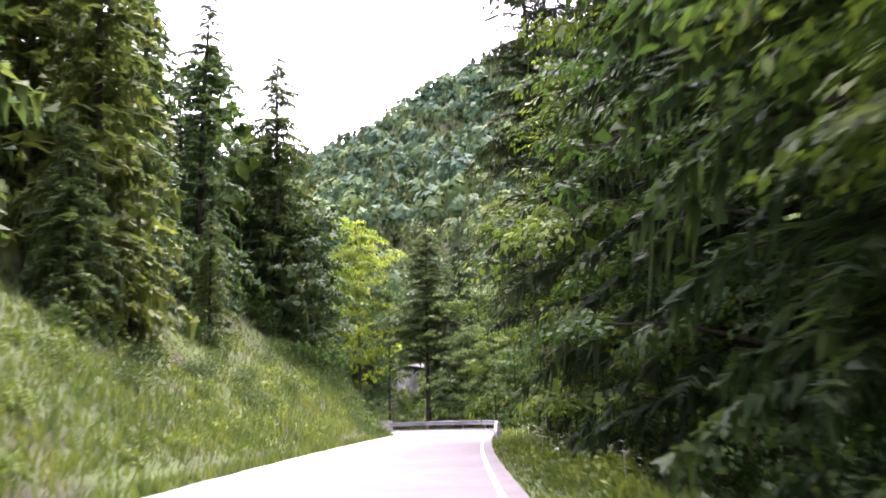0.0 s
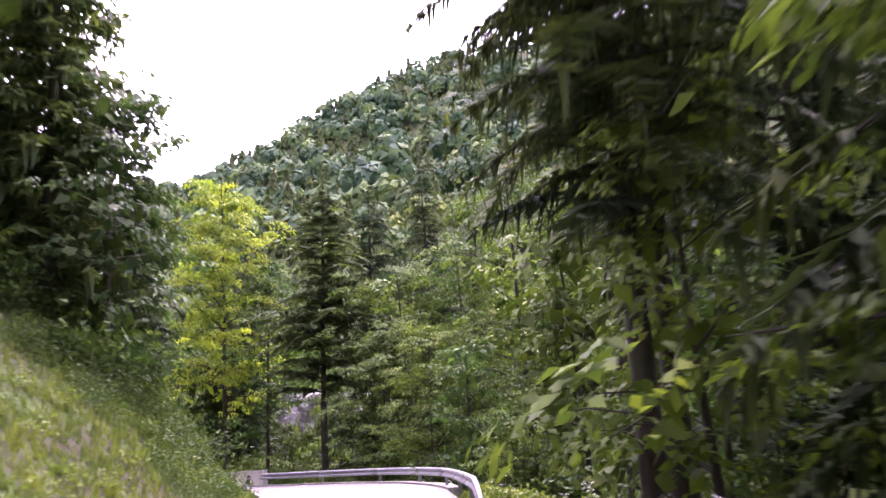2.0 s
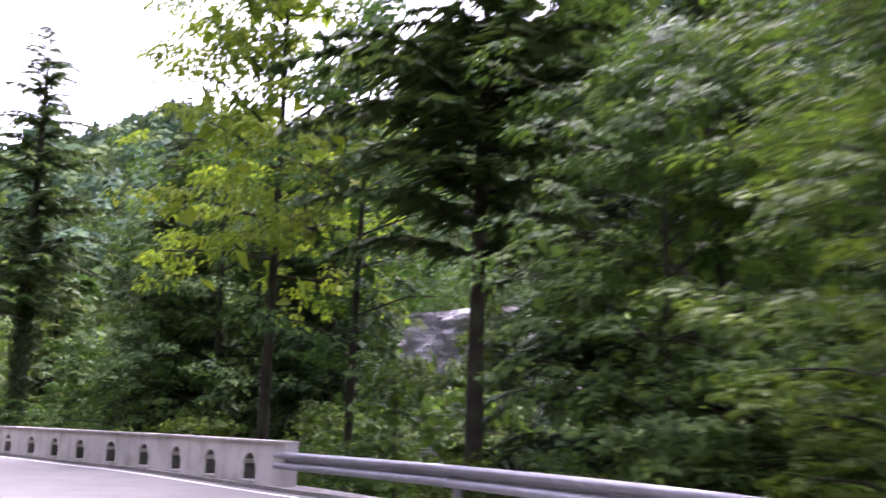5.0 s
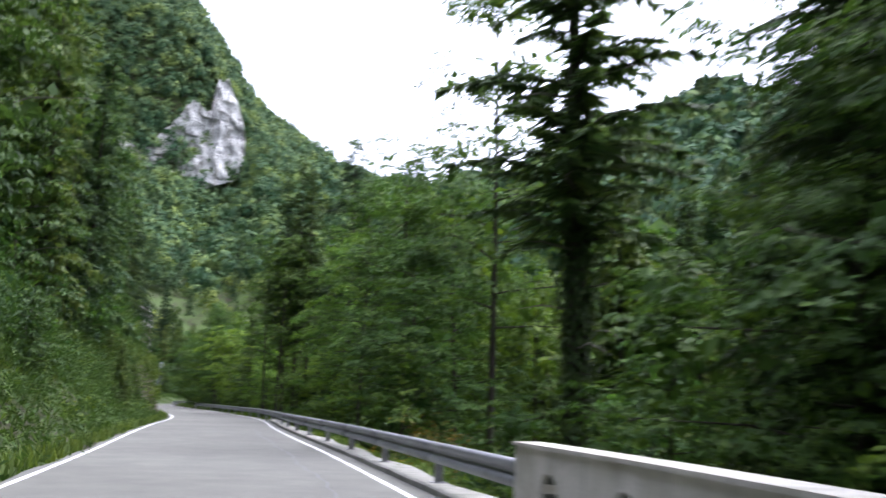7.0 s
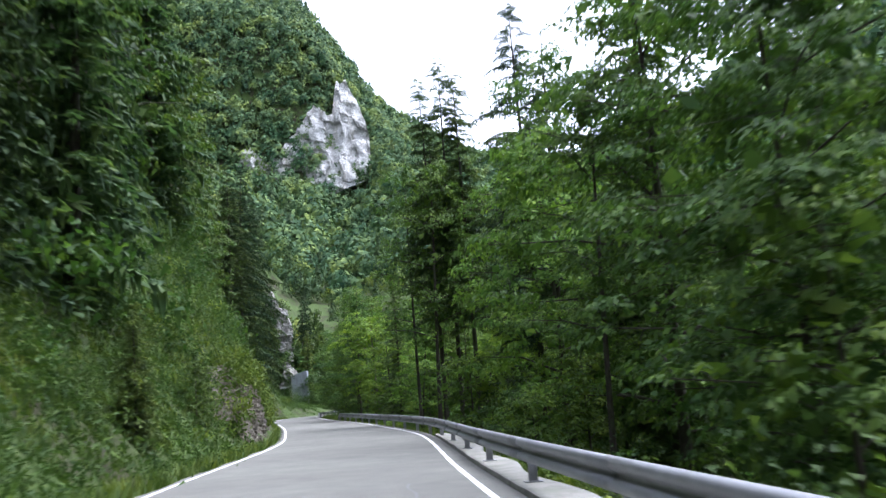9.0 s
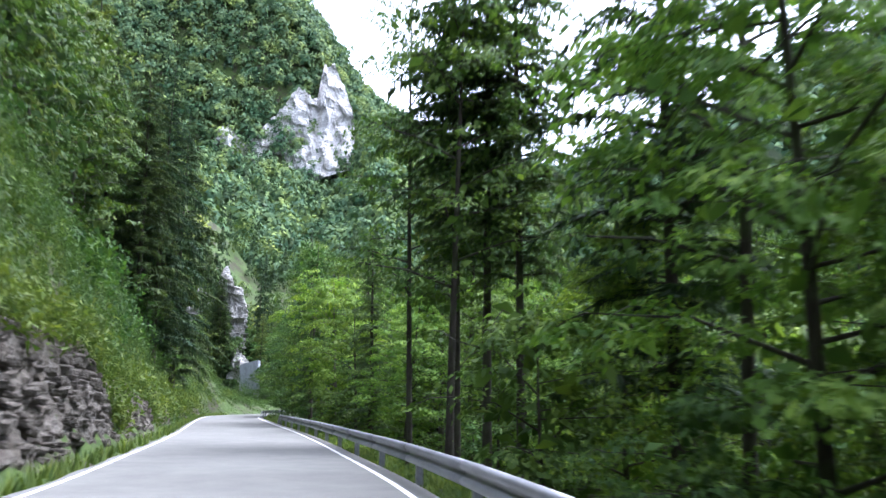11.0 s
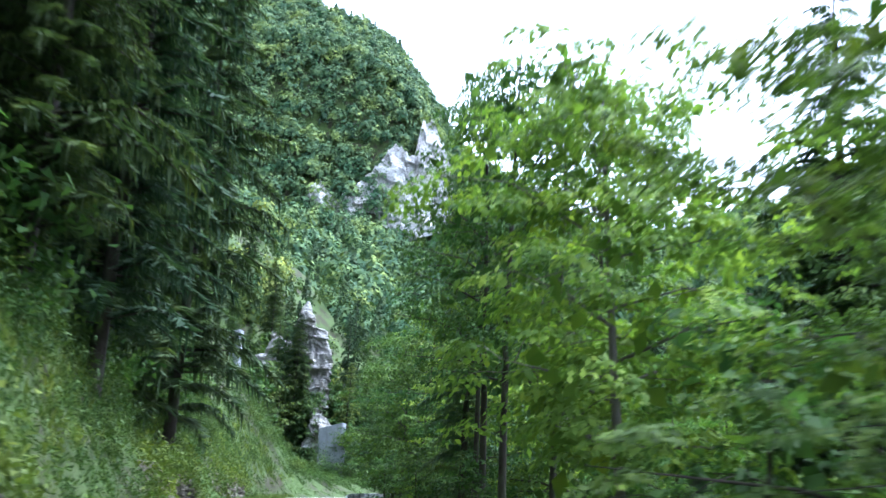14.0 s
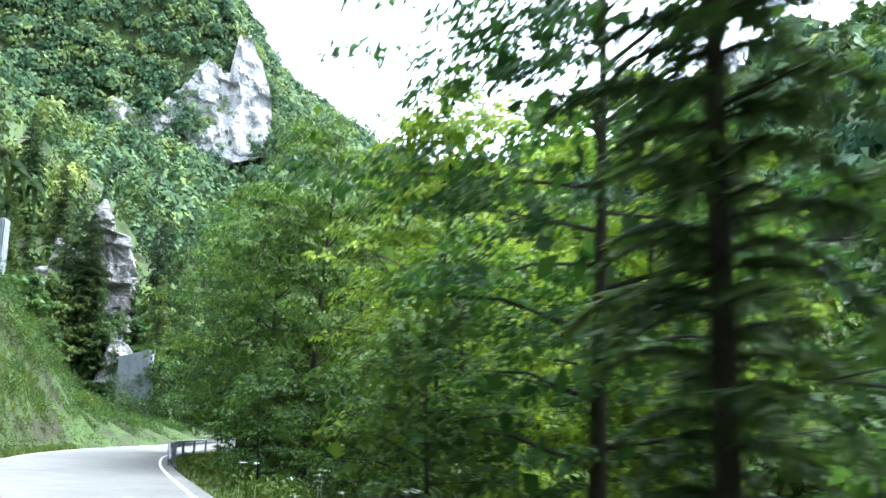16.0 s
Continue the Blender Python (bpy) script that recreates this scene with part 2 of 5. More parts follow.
def tube(points, radii, sides=7):
    """A tapered tube along points: verts and faces."""
    verts, faces = [], []
    pts = [Vector(p) for p in points]
    for k, (p, r) in enumerate(zip(pts, radii)):
        d = (pts[min(k + 1, len(pts) - 1)] - pts[max(k - 1, 0)]).normalized()
        a = d.orthogonal().normalized()
        b = d.cross(a)
        for s in range(sides):
            t = 2 * math.pi * s / sides
            verts.append(p + (a * math.cos(t) + b * math.sin(t)) * r)
    for k in range(len(pts) - 1):
        for s in range(sides):
            i, j = k * sides + s, k * sides + (s + 1) % sides
            faces.append((i, j, j + sides, i + sides))
    return verts, faces


class Join:
    """Collects tubes and shapes into one mesh."""

    def __init__(self):
        self.v, self.f = [], []

    def add(self, vf):
        n = len(self.v)
        self.v += list(vf[0])
        self.f += [tuple(i + n for i in q) for q in vf[1]]

    def mesh(self, name, material, smooth=True):
        return mesh_of(name, self.v, self.f, material, smooth)


def part(name, me, parent, label=""):
    ob = new(name, me)
    ob.parent = parent
    if label:
        tagged(ob, label)
    return ob


# ---- the road's line ----
EDGE = [(1.0, -60), (0.75, -20), (0.72, 0), (0.75, 14), (1.0, 30), (1.6, 45), (2.3, 56), (2.4, 64), (0.9, 71.5), (-2.2, 76.8),
        (-6.2, 81.2), (-10.1, 85.5), (-13.0, 88.1), (-17.4, 92.1), (-27.5, 100.3), (-36.7, 107.5), (-44.1, 113.4), (-58.5, 125.1),
        (-71.8, 134.1), (-86.0, 143.2), (-101.5, 152.7), (-119.5, 163.8), (-135.0, 173.8), (-146.0, 182.5), (-160.0, 197.0),
        (-176.0, 217.0), (-196.0, 246.0), (-225.0, 290.0)]  # the right-hand white line


def spline(pts, step=1.0):
    p = np.array(pts, float)
    p = np.vstack([2 * p[0] - p[1], p, 2 * p[-1] - p[-2]])
    out = []
    for k in range(1, len(p) - 2):
        n = max(2, int(np.linalg.norm(p[k + 1] - p[k]) / 0.5))
        t = np.linspace(0, 1, n, endpoint=False)[:, None]
        a, b, c, d = p[k - 1:k + 3]
        out.append(0.5 * (2 * b + (c - a) * t + (2 * a - 5 * b + 4 * c - d) * t**2 + (3 * b - a - 3 * c + d) * t**3))
    out = np.vstack(out + [p[-2:-1]])
    s = np.r_[0, np.cumsum(np.linalg.norm(np.diff(out, axis=0), axis=1))]
    q = np.arange(0, s[-1], step)
    return np.stack([np.interp(q, s, out[:, 0]), np.interp(q, s, out[:, 1])], 1)


LINE = spline(EDGE)
_w = np.gradient(LINE, axis=0)
for _ in range(6):
    _w[1:-1] = (_w[:-2] + 2 * _w[1:-1] + _w[2:]) / 4
_w = unit(_w)
RIGHT = np.stack([_w[:, 1], -_w[:, 0]], 1)          # to the right of the way
STATION = np.arange(len(LINE)) - 60.0               # metres from the start of the walk
WIDTH = np.interp(STATION, [-60, 60, 85, 300], [6.2, 6.2, 5.45, 5.4])


def on_road(s, d):
    """The place at station s, d metres to the right of the right-hand line."""
    k = np.interp(s, STATION, np.arange(len(LINE)))
    i = int(min(max(k, 0), len(LINE) - 2))
    f = k - i
    p = LINE[i] * (1 - f) + LINE[i + 1] * f
    n = unit(RIGHT[i] * (1 - f) + RIGHT[i + 1] * f)
    return p + n * d


def near_road(x, y):
    """Station and distance to the right of the right-hand line, for arrays of places."""
    x, y = np.ravel(x), np.ravel(y)
    k = np.empty(len(x), int)
    for a in range(0, len(x), 4000):
        dx = x[a:a + 4000, None] - LINE[None, :, 0]
        dy = y[a:a + 4000, None] - LINE[None, :, 1]
        k[a:a + 4000] = (dx * dx + dy * dy).argmin(1)
    dx, dy = x - LINE[k, 0], y - LINE[k, 1]
    side = np.sign(dx * RIGHT[k, 0] + dy * RIGHT[k, 1])
    return STATION[k], side * np.hypot(dx, dy), WIDTH[k]


def wave(x, y, size, seed=0.0):
    """Smooth unevenness between -1 and 1."""
    a, b = x / size + seed, y / size - 0.7 * seed
    return (np.sin(a * 1.7 + 1.3 * np.sin(b * 1.1)) + np.sin(b * 2.1 + 0.9 * np.sin(a * 1.9 + seed)) + 0.6 * np.sin(a * 3.9 + b * 3.1)) / 2.6


def land(x, y):
    """Height of the ground."""
    shape = np.shape(x)
    x, y = np.ravel(np.asarray(x, float)), np.ravel(np.asarray(y, float))
    s, d, w = near_road(x, y)
    z = np.full(len(x), -0.10)
    rough = wave(x, y, 2.6) * 0.22 + wave(x, y, 9.0, 2.0) * 0.6
    # right: verge, drop to the stream, then the far side of the valley
    verge = np.interp(s, [-60, 50, 60, 205, 215, 300], [3.2, 2.2, 0.9, 1.1, 3.0, 3.0])
    e = d - verge
    down = np.maximum(-0.5 * e, -6.5 + 0.0 * e)
    far = np.maximum(e - 34, 0)
    valley = np.where(e > 0, down + rough * np.clip(e / 4, 0, 1) + 0.72 * far, 0)
    # left: bank and hillside
    g = -(d + w + 0.55)
    steep = np.interp(s, [-60, 45, 75, 130, 150, 300], [0.74, 0.78, 1.15, 1.25, 1.75, 1.75])
    wall = np.interp(s, [-60, 40, 60, 150, 158, 172, 175, 183, 187, 190, 192, 198, 201, 300], [0, 0, 0.5, 0.5, 3.0, 3.0, 1.6, 1.6, 0.7, 0.8, 2.0, 2.0, 0.8, 0.7])
    start = np.interp(s, [-60, 50, 130, 300], [0.5, 0.6, 0.9, 1.0])
    low, high = np.clip(g - start, 0, 8), np.maximum(g - start - 8, 0)
    ends = np.interp(s, [262, 284], [1.0, 0.14])
    low, high = low * ends, np.where(ends < 1, high * ends + 1.3 * np.maximum(g - 29, 0), high)
    bank = np.where(g > 0, wall * np.clip((g - 1.5) / 1.0, 0, 1) + steep * low + 0.85 * high + rough * np.clip(g / 3, 0, 1), 0)
    z += np.where(d > 0, valley, bank)
    # crests: the ridges close the view all round
    px, py = x + 10, y - 70
    az, far_r = np.degrees(np.arctan2(-px, py)), np.hypot(px, py)
    crest = np.interp(az, [-180, -90, -30, -8, 10, 20, 27, 36, 42, 44, 47, 49.8, 51, 52.6, 54, 58, 65, 80, 110, 180],
                      [150, 170, 175, 158, 108, 106, 92, 132, 146, 152, 176, 200, 226, 256, 270, 290, 294, 300, 200, 150])
    reach = np.interp(az, [-180, -30, 28, 38, 44, 60, 85, 110, 180], [340, 340, 340, 640, 640, 640, 620, 340, 340])
    outer = crest * np.clip((far_r - 0.35 * reach) / (0.65 * reach), 0, 1) ** np.where(az > 34, 1.6, 1.15) + wave(x, y, 45, 3.0) * 7 * np.clip(far_r / reach - 0.3, 0, 1)
    foot = np.interp(az, [48.5, 51, 60, 67], [0, 1, 1, 0]) * (1 - np.clip((far_r - 552) / 40, 0, 1))
    outer = outer * (1 - 0.38 * foot)   # the slope stands back under the cliff
    beyond = np.clip((far_r - reach) / 500, 0, 1) * 60
    lateral = np.clip((np.abs(d + 2) - 32) / 60, 0, 1)
    inner = np.minimum(z, 0.5 * crest + wave(x, y, 60, 1.0) * 6)
    mixed = np.where(lateral > 0, np.maximum(inner, outer * lateral - 12 * (1 - lateral)), inner)
    z = np.where(far_r > 0.55 * reach, np.maximum(np.minimum(z, outer + 6), outer) - beyond, mixed)
    return z.reshape(shape)


def land_at(x, y):
    return float(land(np.array([x]), np.array([y]))[0])


# ---- ground ----
def axis_of(lo, hi, step, out_lo, out_hi):
    mid = list(np.arange(lo, hi, step))
    a, b, s = lo, hi, step
    left, right = [], []
    while a > out_lo:
        s = min(s * 1.18, 60)
        a -= s
        left.append(a)
    s = step
    while b < out_hi:
        right.append(b)
        s = min(s * 1.18, 60)
        b += s
    return np.array(left[::-1] + mid + right)


def make_ground():
    xs, ys = axis_of(-150, 25, 1.2, -1500, 1400), axis_of(-10, 205, 1.2, -1300, 1600)
    xs = np.unique(np.r_[xs[(xs < -530) | (xs > -400)], np.arange(-530, -399, 7.0)])
    ys = np.unique(np.r_[ys[(ys < 320) | (ys > 500)], np.arange(320, 501, 7.0)])
    gx, gy = np.meshgrid(xs, ys)
    gz = land(gx, gy)
    verts = np.stack([gx.ravel(), gy.ravel(), gz.ravel()], 1)
    n, m = len(xs), len(ys)
    i = np.arange(n * m).reshape(m, n)
    faces = np.stack([i[:-1, :-1], i[:-1, 1:], i[1:, 1:], i[1:, :-1]], -1).reshape(-1, 4)
    me = bpy.data.meshes.new("ground")
    me.vertices.add(len(verts))
    me.vertices.foreach_set("co", verts.astype(np.float32).ravel())
    me.loops.add(4 * len(faces))
    me.loops.foreach_set("vertex_index", faces.astype(np.int32).ravel())
    me.polygons.add(len(faces))
    me.polygons.foreach_set("loop_start", np.arange(0, 4 * len(faces), 4, dtype=np.int32))
    me.polygons.foreach_set("loop_total", np.full(len(faces), 4, dtype=np.int32))
    me.polygons.foreach_set("use_smooth", [True] * len(faces))
    me.materials.append(GROUND)
    me.update(calc_edges=True)
    return tagged(new("ground", me), "mossy forest soil of a steep wooded valley", "ground", kind="structure")


def ribbon(name, s0, s1, d0, d1, z, material, step=1.0, thick=0.0, wob=0.0):
    """A strip along the road between two offsets (numbers or functions of the station), with an optional thickness."""
    v, f = [], []
    st = np.arange(s0, s1 + 1e-6, step)
    for k, s in enumerate(st):
        a = d0(s) if callable(d0) else d0
        b = d1(s) if callable(d1) else d1
        j = wob * wave(np.array([s]), np.array([0.0]), 0.9)[0] if wob else 0
        pa, pb = on_road(s, a + j), on_road(s, b - j * 0.6)
        v += [(*pa, z), (*pb, z)]
        if thick:
            v += [(*pa, z - thick), (*pb, z - thick)]
        q = 4 if thick else 2
        if k:
            o = k * q
            f.append((o - q, o, o + 1, o - q + 1))
            if thick:
                f += [(o - q + 1, o + 1, o + 3, o - q + 3), (o, o - q, o - q + 2, o + 2)]
    if thick:
        n = len(v)
        f += [(0, 1, 3, 2), (n - 4, n - 2, n - 1, n - 3)]
    return mesh_of(name, v, f, material)


def left_line(s):
    return -float(np.interp(s, STATION, WIDTH))


make_ground()
tagged(new("road", ribbon("road", -58, 290, lambda s: left_line(s) - 0.20 - 0.05 * math.sin(s * 1.3), 0.38, 0.0, ASPHALT, 1.0, 0.3)), "pale worn asphalt of a narrow valley road", "road", kind="structure")
tagged(new("edge_line", ribbon("edge_line", -55, 285, -0.05, 0.05, 0.004, PAINT, 0.5, 0, 0.012)), "worn white painted edge line on the asphalt", "road marking", kind="structure")
tagged(new("edge_line", ribbon("edge_line", -55, 285, lambda s: left_line(s) - 0.05, lambda s: left_line(s) + 0.05, 0.004, PAINT, 0.5, 0, 0.012)), "worn white painted edge line on the asphalt", "road marking", kind="structure")


# ---- parapet with drain arches ----
def parapet():
    """Concrete parapet; nine arched openings go through it."""
    top, d0, d1, sill = 0.86, 0.50, 0.82, 0.12
    s0, pitch, count = 83.05, 1.86, 9
    stops = [s0 + 1.35 + pitch * k for k in range(count)]
    thing = tagged(new("parapet"), "weathered concrete parapet with nine arched openings", "parapet")

    def put(name, cells):
        """One block of the wall from cells given as four (station, height) corners."""
        bm = bmesh.new()
        for q in cells:
            a = [bm.verts.new((*on_road(s, d0 + (0.03 if z > 0.7 else 0)), z)) for s, z in q]
            b = [bm.verts.new((*on_road(s, d1), z)) for s, z in q]
            c = a + b
            for f in ((0, 1, 2, 3), (7, 6, 5, 4), (3, 2, 6, 7), (1, 0, 4, 5), (0, 3, 7, 4), (2, 1, 5, 6)):
                bm.faces.new([c[i] for i in f])
        bmesh.ops.remove_doubles(bm, verts=bm.verts, dist=0.001)
        me = bpy.data.meshes.new(name)
        bm.to_mesh(me)
        bm.free()
        me.materials.append(CONCRETE)
        part(name, me, thing)

    edges = [s0]
    for c in stops:
        edges += [c - 0.27, c + 0.27]
    edges.append(stops[-1] + 1.15)
    for k in range(0, len(edges), 2):
        a, b = edges[k], edges[k + 1]
        put("pier", [[(a, -0.4), (b, -0.4), (b, top), (a, top)]])
    for c in stops:
        put("foot", [[(c - 0.27, -0.4), (c + 0.27, -0.4), (c + 0.27, sill), (c - 0.27, sill)]])
        n = 10
        xs = [c - 0.27 + 0.54 * i / n for i in range(n + 1)]
        hs = [0.40 + 0.25 * math.sqrt(max(0, 1 - ((x - c) / 0.27) ** 2)) for x in xs]
        put("arch", [[(xs[i], hs[i]), (xs[i + 1], hs[i + 1]), (xs[i + 1], top), (xs[i], top)] for i in range(n)])
    for c in stops:
        v = [(*on_road(s, d), z) for s in (c - 0.26, c + 0.26) for d in (d0 - 0.03, d1 - 0.02) for z in (sill - 0.02, sill + 0.012)]
        part("sill", mesh_of("sill", v, [(0, 1, 3, 2), (4, 6, 7, 5), (0, 4, 5, 1), (2, 3, 7, 6), (1, 5, 7, 3), (0, 2, 6, 4)], CONCRETE), thing)
    for c in stops:   # dark lining added in each opening, its colour stands in for shade
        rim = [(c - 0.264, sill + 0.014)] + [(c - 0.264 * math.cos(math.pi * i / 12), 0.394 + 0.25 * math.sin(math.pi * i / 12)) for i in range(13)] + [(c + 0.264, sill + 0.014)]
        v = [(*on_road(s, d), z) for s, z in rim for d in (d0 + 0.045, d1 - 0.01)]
        part("lining", mesh_of("lining", v, [(2 * i, 2 * i + 1, 2 * i + 3, 2 * i + 2) for i in range(len(rim) - 1)], SHADE_CONCRETE), thing, "dark lining added for the shade inside the opening")
    cap = [[(*on_road(s, d0 - 0.012), top), (*on_road(s, d1 + 0.012), top), (*on_road(s, d1 + 0.012), top + 0.035), (*on_road(s, d0 - 0.012), top + 0.035)]
           for s in np.linspace(s0 - 0.01, stops[-1] + 1.16, 18)]
    v = [p for row in cap for p in row]
    f = [(0, 1, 2, 3), (len(v) - 1, len(v) - 2, len(v) - 3, len(v) - 4)]
    for k in range(len(cap) - 1):
        o = 4 * k
        f += [(o + i, o + 4 + i, o + 4 + (i + 1) % 4, o + (i + 1) % 4) for i in range(4)]
    part("coping", mesh_of("coping", v, f, CONCRETE), thing)
    return s0, stops[-1] + 1.15


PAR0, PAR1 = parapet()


# ---- guard rails ----
# section of the beam: (out from its face, height below the top)
BEAM = [(0.0, -0.015), (-0.045, 0.0), (-0.085, -0.012), (-0.108, -0.045), (-0.108, -0.08), (-0.085, -0.112), (-0.03, -0.138), (-0.02, -0.160), (-0.03, -0.182),
        (-0.085, -0.208), (-0.108, -0.240), (-0.108, -0.272), (-0.085, -0.302), (-0.045, -0.315), (0.0, -0.30)]


def guard_rail(s0, s1, d=0.66, top=0.70, spacing=4.9, ends=(False, False), label="galvanised steel guard rail on short posts"):
    thing = tagged(new("guard_rail"), label, "guard rail", group="guard rails along the road")
    n = max(1, int(round((s1 - s0) / spacing)))
    base, crown = d, top
    cuts = np.linspace(s0, s1, n + 1)
    for k in range(n):
        st = np.linspace(cuts[k], cuts[k + 1] + (0.12 if k < n - 1 else 0), 6)
        v, f = [], []
        lift = 0.004 * (k % 2)
        for i, s in enumerate(st):
            d = base - float(np.interp(s, [120, 155], [0, 0.28]))
            top = crown - float(np.interp(s, [120, 155], [0, 0.05]))
            drop = 0.0
            if ends[0]:
                drop += max(0.0, 1 - (s - s0) / 2.2) ** 1.5 * 0.42
            if ends[1]:
                drop += max(0.0, 1 - (s1 - s) / 2.2) ** 1.5 * 0.42
            for x, z in BEAM:
                v.append((*on_road(s, d + x - lift), top + z - drop))
            if i:
                o, m = i * len(BEAM), len(BEAM)
                f += [(o - m + q, o - m + q + 1, o + q + 1, o + q) for q in range(m - 1)]
        me = mesh_of("beam", v, f, STEEL, True)
        ob = part("beam", me, thing)
        sol = ob.modifiers.new("thickness", "SOLIDIFY")
        sol.thickness, sol.offset = 0.005, 0
    for k, s in enumerate(cuts):
        d = base - float(np.interp(s, [120, 155], [0, 0.22]))
        p, q = on_road(s + 0.02, d + 0.01), on_road(s + 0.02, d + 0.12)
        w = unit(on_road(s + 0.5, d) - on_road(s - 0.5, d)) * 0.045
        zt = top - 0.05 - (0.4 if (ends[0] and k == 0) or (ends[1] and k == n) else 0)
        j = Join()
        for a, b in (((p - w), (p + w)), ((q - w), (q + w))):
            nrm = unit(q - p) * 0.006
            j.add(([(*(a - nrm), -0.5), (*(b - nrm), -0.5), (*(b + nrm), -0.5), (*(a + nrm), -0.5), (*(a - nrm), zt), (*(b - nrm), zt), (*(b + nrm), zt), (*(a + nrm), zt)],
                   [(0, 1, 2, 3), (7, 6, 5, 4), (0, 4, 5, 1), (1, 5, 6, 2), (2, 6, 7, 3), (3, 7, 4, 0)]))
        wn2 = unit(w) * 0.006
        j.add(([(*(p - wn2), -0.5), (*(p + wn2), -0.5), (*(q + wn2), -0.5), (*(q - wn2), -0.5), (*(p - wn2), zt), (*(p + wn2), zt), (*(q + wn2), zt), (*(q - wn2), zt)],
               [(0, 1, 2, 3), (7, 6, 5, 4), (0, 4, 5, 1), (1, 5, 6, 2), (2, 6, 7, 3), (3, 7, 4, 0)]))
        post = part("post", j.mesh("post", STEEL, False), thing)
        if 96 < s < 152:
            pb, qb = on_road(s + 0.02, d - 0.06), on_road(s + 0.02, d + 0.19)
            wb = unit(w) * 0.10
            v = [(*c, z) for z in (0.06, 0.085) for c in (pb - wb, pb + wb, qb + wb, qb - wb)]
            part("base_plate", mesh_of("base_plate", v, [(3, 2, 1, 0), (4, 5, 6, 7), (0, 1, 5, 4), (1, 2, 6, 5), (2, 3, 7, 6), (3, 0, 4, 7)], STEEL), post)
    return thing


guard_rail(47.0, PAR0 + 0.35, d=0.60, ends=(True, False))
guard_rail(PAR1 - 0.30, 206.0, ends=(False, True))
guard_rail(240.5, 285.0, d=0.62, ends=(True, False), label="galvanised steel guard rail with a turned-down end")
tagged(new("kerb", ribbon("kerb", 60, 150, 0.40, lambda s: 0.95 + 0.1 * math.sin(s), 0.07, KERB, 0.5, 0.4, 0.03)), "broken grey concrete edge beam under the rail", "kerb", kind="structure")


# ---- trees ----
def spruce_mesh(seed, height, spread, base, rows, per, cards, gap=0.0, droop=0.32, fine=1.0, thick=0.014, layers=1, short=None):
    """Trunk and crown of a conifer; base: height of the lowest branches."""
    rng = np.random.default_rng(seed)
    lean = rng.normal(size=2) * 0.012 * height
    trunk = Join()
    hs = np.linspace(0, 1, 8)
    r0 = thick * height
    trunk.add(tube([(lean[0] * h * h, lean[1] * h * h, height * h - (0.8 if h == 0 else 0)) for h in hs], [r0 * (1.25 if h == 0 else 1) * (1 - h) ** 0.8 + 0.012 for h in hs], 8))
    tris = []
    up = np.array([0, 0, 1.0])
    for k in range(rows):
        f = np.clip((k + rng.uniform(-0.4, 0.4)) / rows, 0, 1)
        z = base + (height - base) * f ** 0.92
        h = z / height
        ln = spread * (1 - f) ** 0.7 * rng.uniform(0.75, 1.15) + 0.25
        ln *= 0.7 + 0.3 * min(1, f * 5 + 0.2)
        off = rng.uniform(0, 6.28)
        for b in range(per):
            if rng.uniform() < gap:
                continue
            a = off + 6.283 * b / per + rng.uniform(-0.35, 0.35)
            out = np.array([math.cos(a), math.sin(a), 0])
            side = np.array([-out[1], out[0], 0])
            lb = ln * rng.uniform(0.6, 1.2)
            foot = np.array([lean[0] * h * h, lean[1] * h * h, z + rng.uniform(-0.35, 0.35)])
            fall = droop * lb * rng.uniform(0.5, 1.5)
            u = np.linspace(0.15, 1, cards) + rng.uniform(-0.04, 0.04, cards)
            along = foot + out * (u * lb)[:, None] + up * (0.16 * lb * np.sin(u * 2.4) - fall * u**2)[:, None]
            if lb > 1.2 and layers > 1:
                trunk.add(tube([foot, along[cards // 2], along[-1]], [0.018 + 0.010 * lb, 0.012 + 0.004 * lb, 0.006], 3))
            step = lb / cards
            for sgn in (-1, 1) * layers:
                reach = ((0.16 + (short or (0.2 if layers > 1 else 0.36)) * lb * (1.08 - 0.9 * u)) * rng.uniform(0.5, 1.3, cards))[:, None]
                tip = along + (side * sgn + out * 0.6) * reach - up * reach * rng.uniform(0.1, 0.8, cards)[:, None]
                w = (out * 0.55 + up * rng.uniform(-0.5, 0.5, cards)[:, None]) * step * fine * rng.uniform(0.8, 1.5, cards)[:, None]
                shift = out * (step * rng.uniform(-0.5, 0.5, cards))[:, None] * (layers > 1)
                tris.append(np.stack([along - w + shift, along + w + shift, tip + shift], 1))
            hang = along - up * (((0.22 + 0.13 * lb) if droop > 0.25 else (0.10 + 0.05 * lb)) * rng.uniform(0.5, 1.4, cards))[:, None] + rng.normal(size=(cards, 3)) * 0.10 + out * 0.12
            w = (out * 0.5 + side * rng.uniform(-0.6, 0.6, cards)[:, None]) * step * fine
            tris.append(np.stack([along - w, along + w, hang], 1))
    return trunk, np.concatenate(tris)


